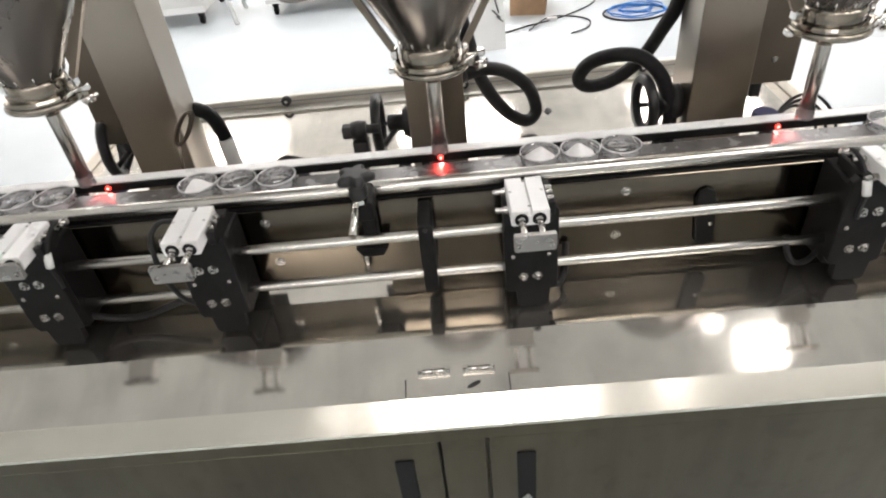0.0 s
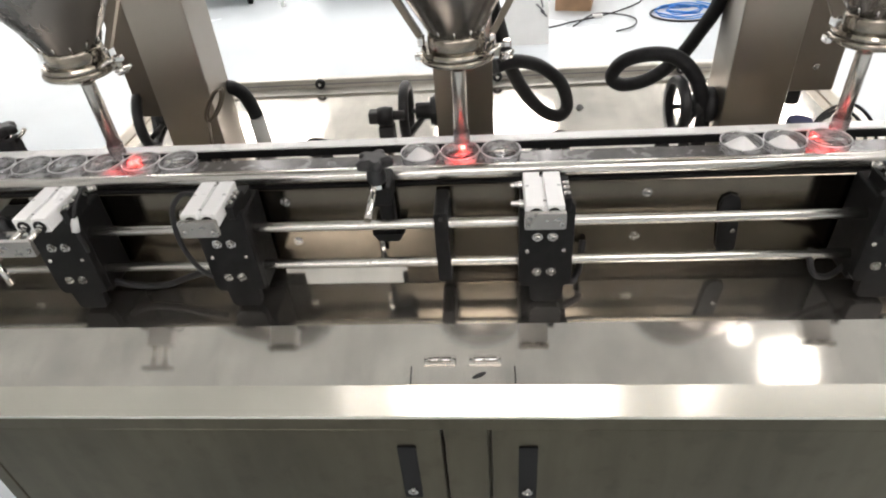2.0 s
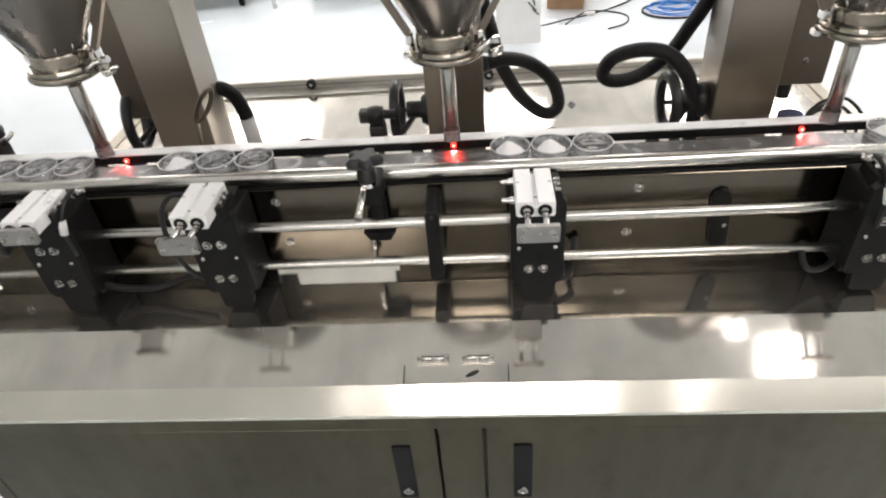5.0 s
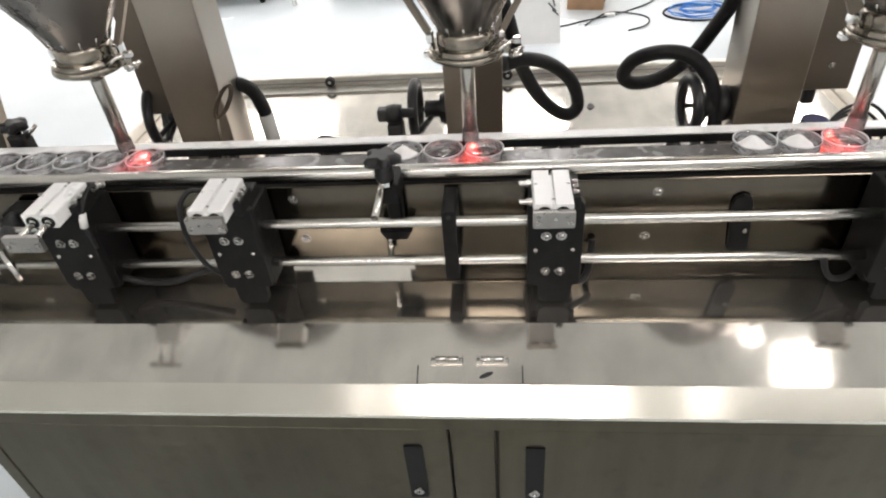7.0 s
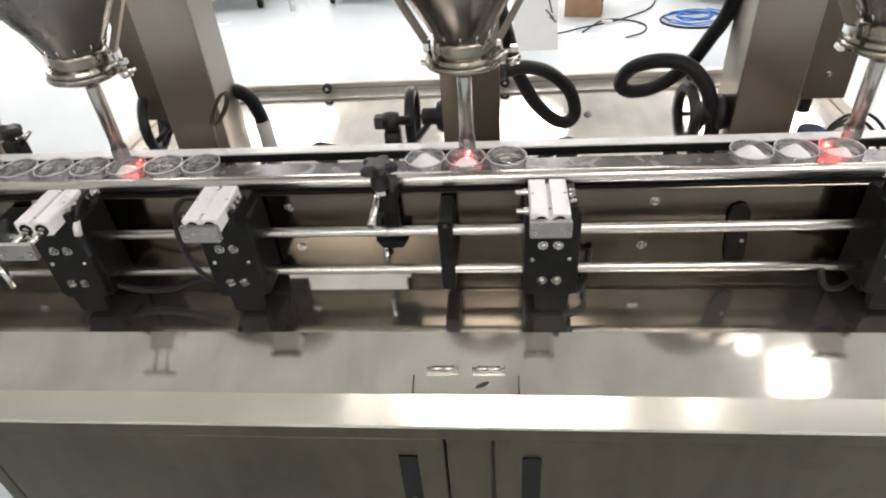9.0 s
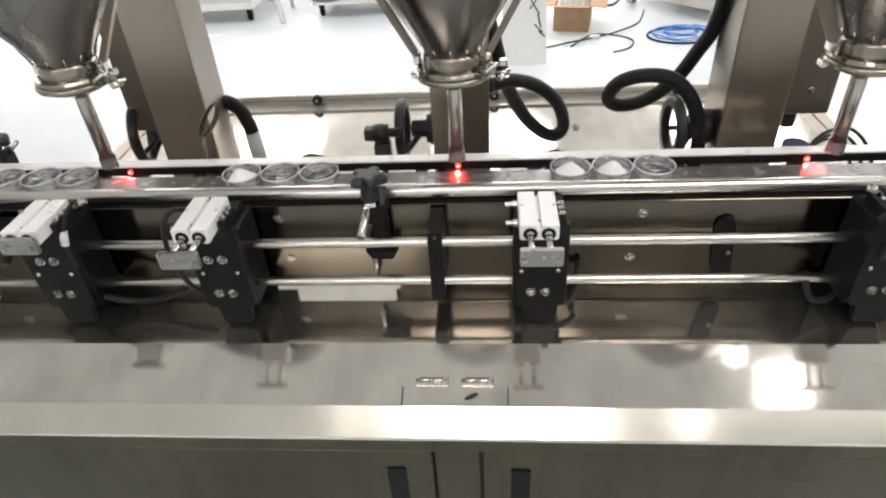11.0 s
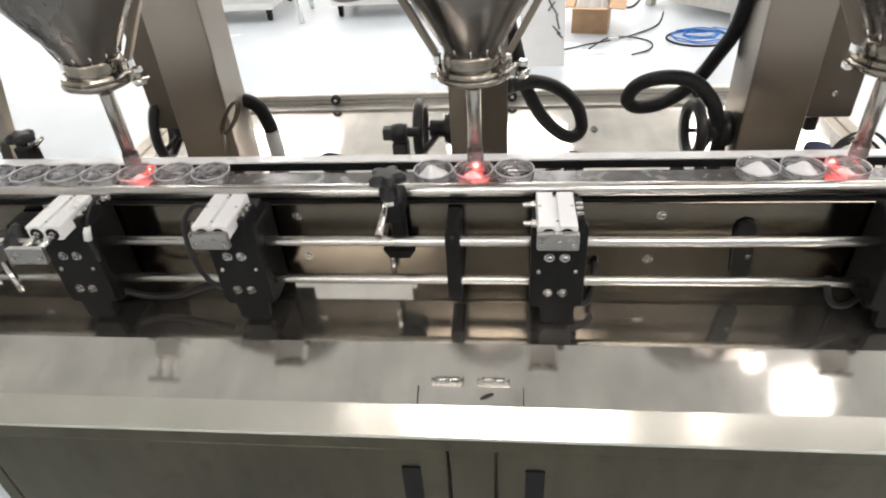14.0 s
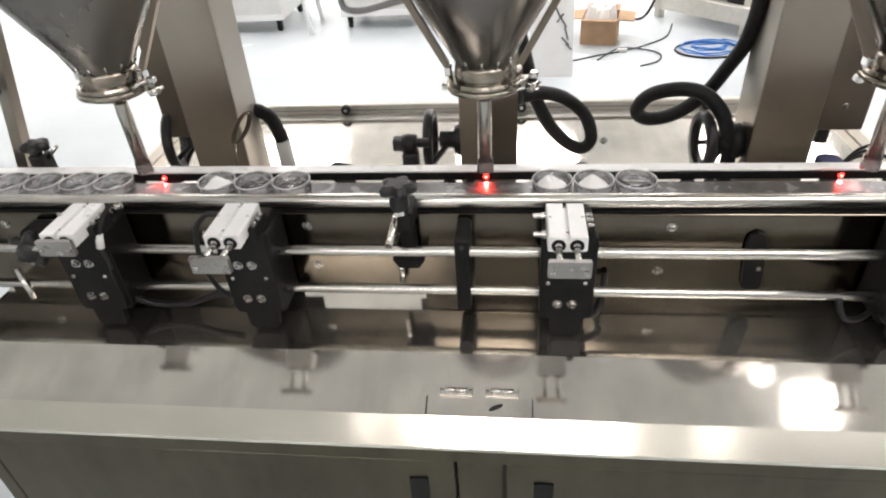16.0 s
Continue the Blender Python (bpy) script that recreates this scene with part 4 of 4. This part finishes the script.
# ---- far things on the floor ----
board = thing("poster_board", "white poster board with a dark line drawing, standing on the floor", "poster", (0.30, 4.05, 0))
bm = B()
prism(bm, [(-0.14, 0.0), (0.135, 0.0), (0.135, 0.62), (-0.14, 0.62)], 0.0, 0.012, "y")
part("panel", bm, M_PAPER, board)
bm = B()
for x0, z0, x1, z1 in ((0.02, 0.42, 0.05, 0.36), (0.05, 0.36, 0.09, 0.30), (0.03, 0.33, 0.07, 0.38), (0.08, 0.30, 0.10, 0.22), (0.06, 0.24, 0.11, 0.19), (0.085, 0.20, 0.125, 0.165)):
    tube(bm, [(x0, -0.002, z0), (x1, -0.002, z1)], 0.005, 6)
part("drawing", bm, M_INK, board)
board.rotation_euler = (radians(-20), 0, 0)
part("stand", box(B(), -0.10, 0.10, 0.0125, 0.10, 0, 0.03, 0.002), M_WHITE, board)

carton = thing("cardboard_box", "open brown cardboard box with white packing, on the floor", "box", (0.68, 4.80, 0))
for a in ((-0.124, 0.124, -0.13, -0.125), (-0.124, 0.124, 0.125, 0.13), (-0.124, -0.12, -0.125, 0.125), (0.12, 0.124, -0.125, 0.125)):
    part("side", box(B(), *a, 0.0, 0.175), M_CARD, carton)
part("bottom", box(B(), -0.12, 0.12, -0.125, 0.125, 0.0, 0.005), M_CARD, carton)
for y, k in ((-0.131, -1), (0.131, 1)):
    bm = prism(B(), [(y, 0.173), (y + k * 0.10, 0.190), (y + k * 0.10, 0.194), (y, 0.178)], -0.12, 0.12, "x")
    part("flap", bm, M_CARD, carton)
for x, k in ((-0.125, -1), (0.125, 1)):
    bm = prism(B(), [(x, 0.173), (x + k * 0.11, 0.165), (x + k * 0.11, 0.170), (x, 0.178)], -0.12, 0.12, "y")
    part("flap", bm, M_CARD, carton)
carton.rotation_euler = (0, 0, radians(-12))
bm = B()
rnd = random.Random(5)
for k in range(9):
    x, y = rnd.uniform(-0.08, 0.08), rnd.uniform(-0.09, 0.09)
    lathe(bm, [(0, 0.10), (0.035, 0.11), (0.04, 0.155), (0.025, 0.195 + rnd.uniform(0, 0.05)), (0, 0.21 + rnd.uniform(0, 0.06))], 7, (x, y, 0), "z", False)
part("packing", bm, M_PAPER, carton, "crumpled white packing paper")


def floor_cable(label, pts, r, mat, group="floor cables"):
    t = thing("floor_cable", label, "cable", (0, 0, 0), group)
    part("cable", tube(B(), spline(pts, 8), r, 8), mat, t)
    return t


floor_cable("thin black cable trailing over the floor", [(0.10, 4.25, 0.008), (0.45, 4.33, 0.008), (0.62, 4.42, 0.008), (0.80, 4.50, 0.008), (0.98, 4.62, 0.008), (1.15, 4.80, 0.008), (1.25, 5.10, 0.008)], 0.0052, M_RUBBER)
floor_cable("thin black cable end curled on the floor", [(0.62, 4.33, 0.008), (0.78, 4.52, 0.02), (0.95, 4.53, 0.008), (1.04, 4.42, 0.008), (1.00, 4.28, 0.008), (0.88, 4.20, 0.008)], 0.0052, M_RUBBER)
plug = thing("cable_plug", "small pale plug lying at the end of a cable", "plug", (0.80, 4.50, 0))
part("body", box(B(), -0.035, 0.035, -0.015, 0.015, 0.0, 0.025, 0.004), M_WHITE, plug)
pts = []
for k in range(44):
    a = 2 * math.pi * k / 20
    pts.append((1.38 + (0.19 + 0.012 * math.sin(1.7 * k)) * math.cos(a), 4.50 + (0.15 + 0.012 * math.cos(1.3 * k)) * math.sin(a), 0.008 + 0.0006 * k))
floor_cable("coil of bright blue air hose on the floor", pts, 0.0045, M_BLUE)
pts = [(1.38 + (0.11 + 0.012 * math.sin(2.1 * k)) * math.cos(2 * math.pi * k / 14 + 1), 4.52 + (0.08 + 0.01 * math.cos(1.9 * k)) * math.sin(2 * math.pi * k / 14 + 1), 0.010 + 0.0006 * k) for k in range(40)]
floor_cable("inner turns of bright blue air hose on the floor", pts, 0.004, M_BLUE)
pts = [(1.37 + 0.215 * math.cos(2 * math.pi * k / 18), 4.49 + 0.165 * math.sin(2 * math.pi * k / 18), 0.007) for k in range(17)]
floor_cable("turn of dark cable round the blue coil", pts, 0.007, M_RUBBER)


def bench(x0, x1, y0, y1, z, label):
    """A low white equipment cabinet on short black castors."""
    t = thing("equipment_cabinet", label, "cabinet", ((x0 + x1) / 2, y0, 0))
    h, d = (x1 - x0) / 2, y1 - y0
    part("body", box(B(), -h, h, 0, d, z, z + 0.75, 0.01), M_WHITE, t)
    part("base_rail", box(B(), -h, h, -0.006, -0.0005, z + 0.002, z + 0.05, 0.001), M_ALU, t)
    for x in (-h + 0.06, h - 0.06):
        for y in (0.06, d - 0.06):
            bm = lathe(B(), [(0, -0.015), (0.035, -0.015), (0.038, 0), (0.035, 0.015), (0, 0.015)], 18, (x, y, 0.038), "x")
            box(bm, x - 0.02, x + 0.02, y - 0.02, y + 0.02, 0.06, z - 0.001)
            part("castor", bm, M_BLACK, t)
    return t


bench(-2.85, -1.80, 5.20, 5.9, 0.10, "white equipment cabinet on black castors standing on the floor")
bench(-1.33, -0.25, 5.24, 5.9, 0.10, "low white equipment cabinet on black castors")
frame_t = thing("folding_ladder", "pale metal ladder legs leaning beside the cabinets", "ladder", (-1.56, 5.14, 0))
part("leg", tube(B(), [(0.0, 0.0, 0.0), (-0.16, 0.15, 0.9)], 0.018, 10), M_ALU, frame_t)
part("leg", tube(B(), [(-0.03, 0.44, 0.0), (-0.17, 0.50, 0.9)], 0.016, 10), M_ALU, frame_t)
part("rung", tube(B(), [(-0.071, 0.067, 0.40), (-0.092, 0.467, 0.40)], 0.012, 8), M_ALU, frame_t)

rig = thing("equipment_rack", "pale steel equipment rack with dark units and cables inside", "rack", (1.16, 5.30, 0))
rig.rotation_euler = (0, 0, radians(-48))
part("lower_beam", box(B(), -0.02, 1.25, -0.03, 0.03, 0.085, 0.205, 0.004), M_RAIL, rig, "pale steel lower beam")
for x in (-0.01, 0.72, 1.23):
    part("upright", box(B(), x - 0.03, x + 0.03, 0.031, 0.09, 0.0, 1.4, 0.004), M_RAIL, rig)
part("tray", box(B(), 0.03, 1.19, 0.0915, 0.75, 0.14, 0.16), M_GREY, rig)
part("motor", lathe(B(), [(0, -0.16), (0.085, -0.16), (0.09, -0.13), (0.09, 0.14), (0.075, 0.16), (0, 0.16)], 20, (0.30, 0.24, 0.27), "x"), M_GREY, rig)
part("dark_unit", box(B(), 0.50, 1.10, 0.12, 0.55, 0.161, 0.62, 0.01), M_DARK, rig)
part("back_panel", box(B(), 0.03, 1.19, 0.70, 0.72, 0.161, 1.3), M_GREY, rig)
part("cable", tube(B(), spline([(0.06, 0.02, 0.9), (0.08, -0.05, 0.45), (0.02, -0.07, 0.14), (-0.05, -0.12, 0.010), (-0.22, -0.20, 0.010)], 6), 0.010, 8), M_RUBBER, rig)
part("cable", tube(B(), spline([(0.55, 0.08, 0.40), (0.50, 0.04, 0.28), (0.42, 0.06, 0.24), (0.35, 0.05, 0.33), (0.28, 0.10, 0.40)], 6), 0.012, 8), plain("yellow_green_cable", (0.45, 0.55, 0.05), 0.4), rig, "yellow-green cable")

loop = thing("tube_handle", "dark bent steel tube handle beside the middle hopper", "handle", (0, 0, 0))
part("tube", tube(B(), spline([(-0.206, 1.12, 1.300), (-0.207, 1.12, 1.230), (-0.204, 1.12, 1.204), (-0.193, 1.12, 1.196), (-0.172, 1.12, 1.195), (-0.142, 1.12, 1.201), (-0.110, 1.12, 1.208), (-0.060, 1.105, 1.220)], 6), 0.0052, 12), M_GREY, loop)
part("fixing", box(B(), -0.064, -0.050, 1.085, 1.112, 1.212, 1.228, 0.002), M_GREY, loop)

# steel post of the conveyor end guide
post = thing("guide_post", "slanting square steel post with black knob at the conveyor end", "post", (0, 0, 0))
bm = tube(B(), [(-0.905, 1.10, 0.76), (-0.842, 1.10, 1.04), (-0.775, 1.10, 1.34)], 0.0155, 4)
for f in bm.faces:
    f.smooth = False
part("bar", bm, M_COLUMN, post)
part("foot", box(B(), -0.930, -0.872, 1.07, 1.13, 0.7445, 0.768, 0.002), M_COLUMN, post)
part("knob", lathe(B(), [(0, -0.03), (0.013, -0.03), (0.015, -0.02), (0.013, -0.006), (0.006, 0.0)], 18, (-0.834, 1.082, 1.095), "y"), M_PLASTIC, post, "round black knob")

motions()
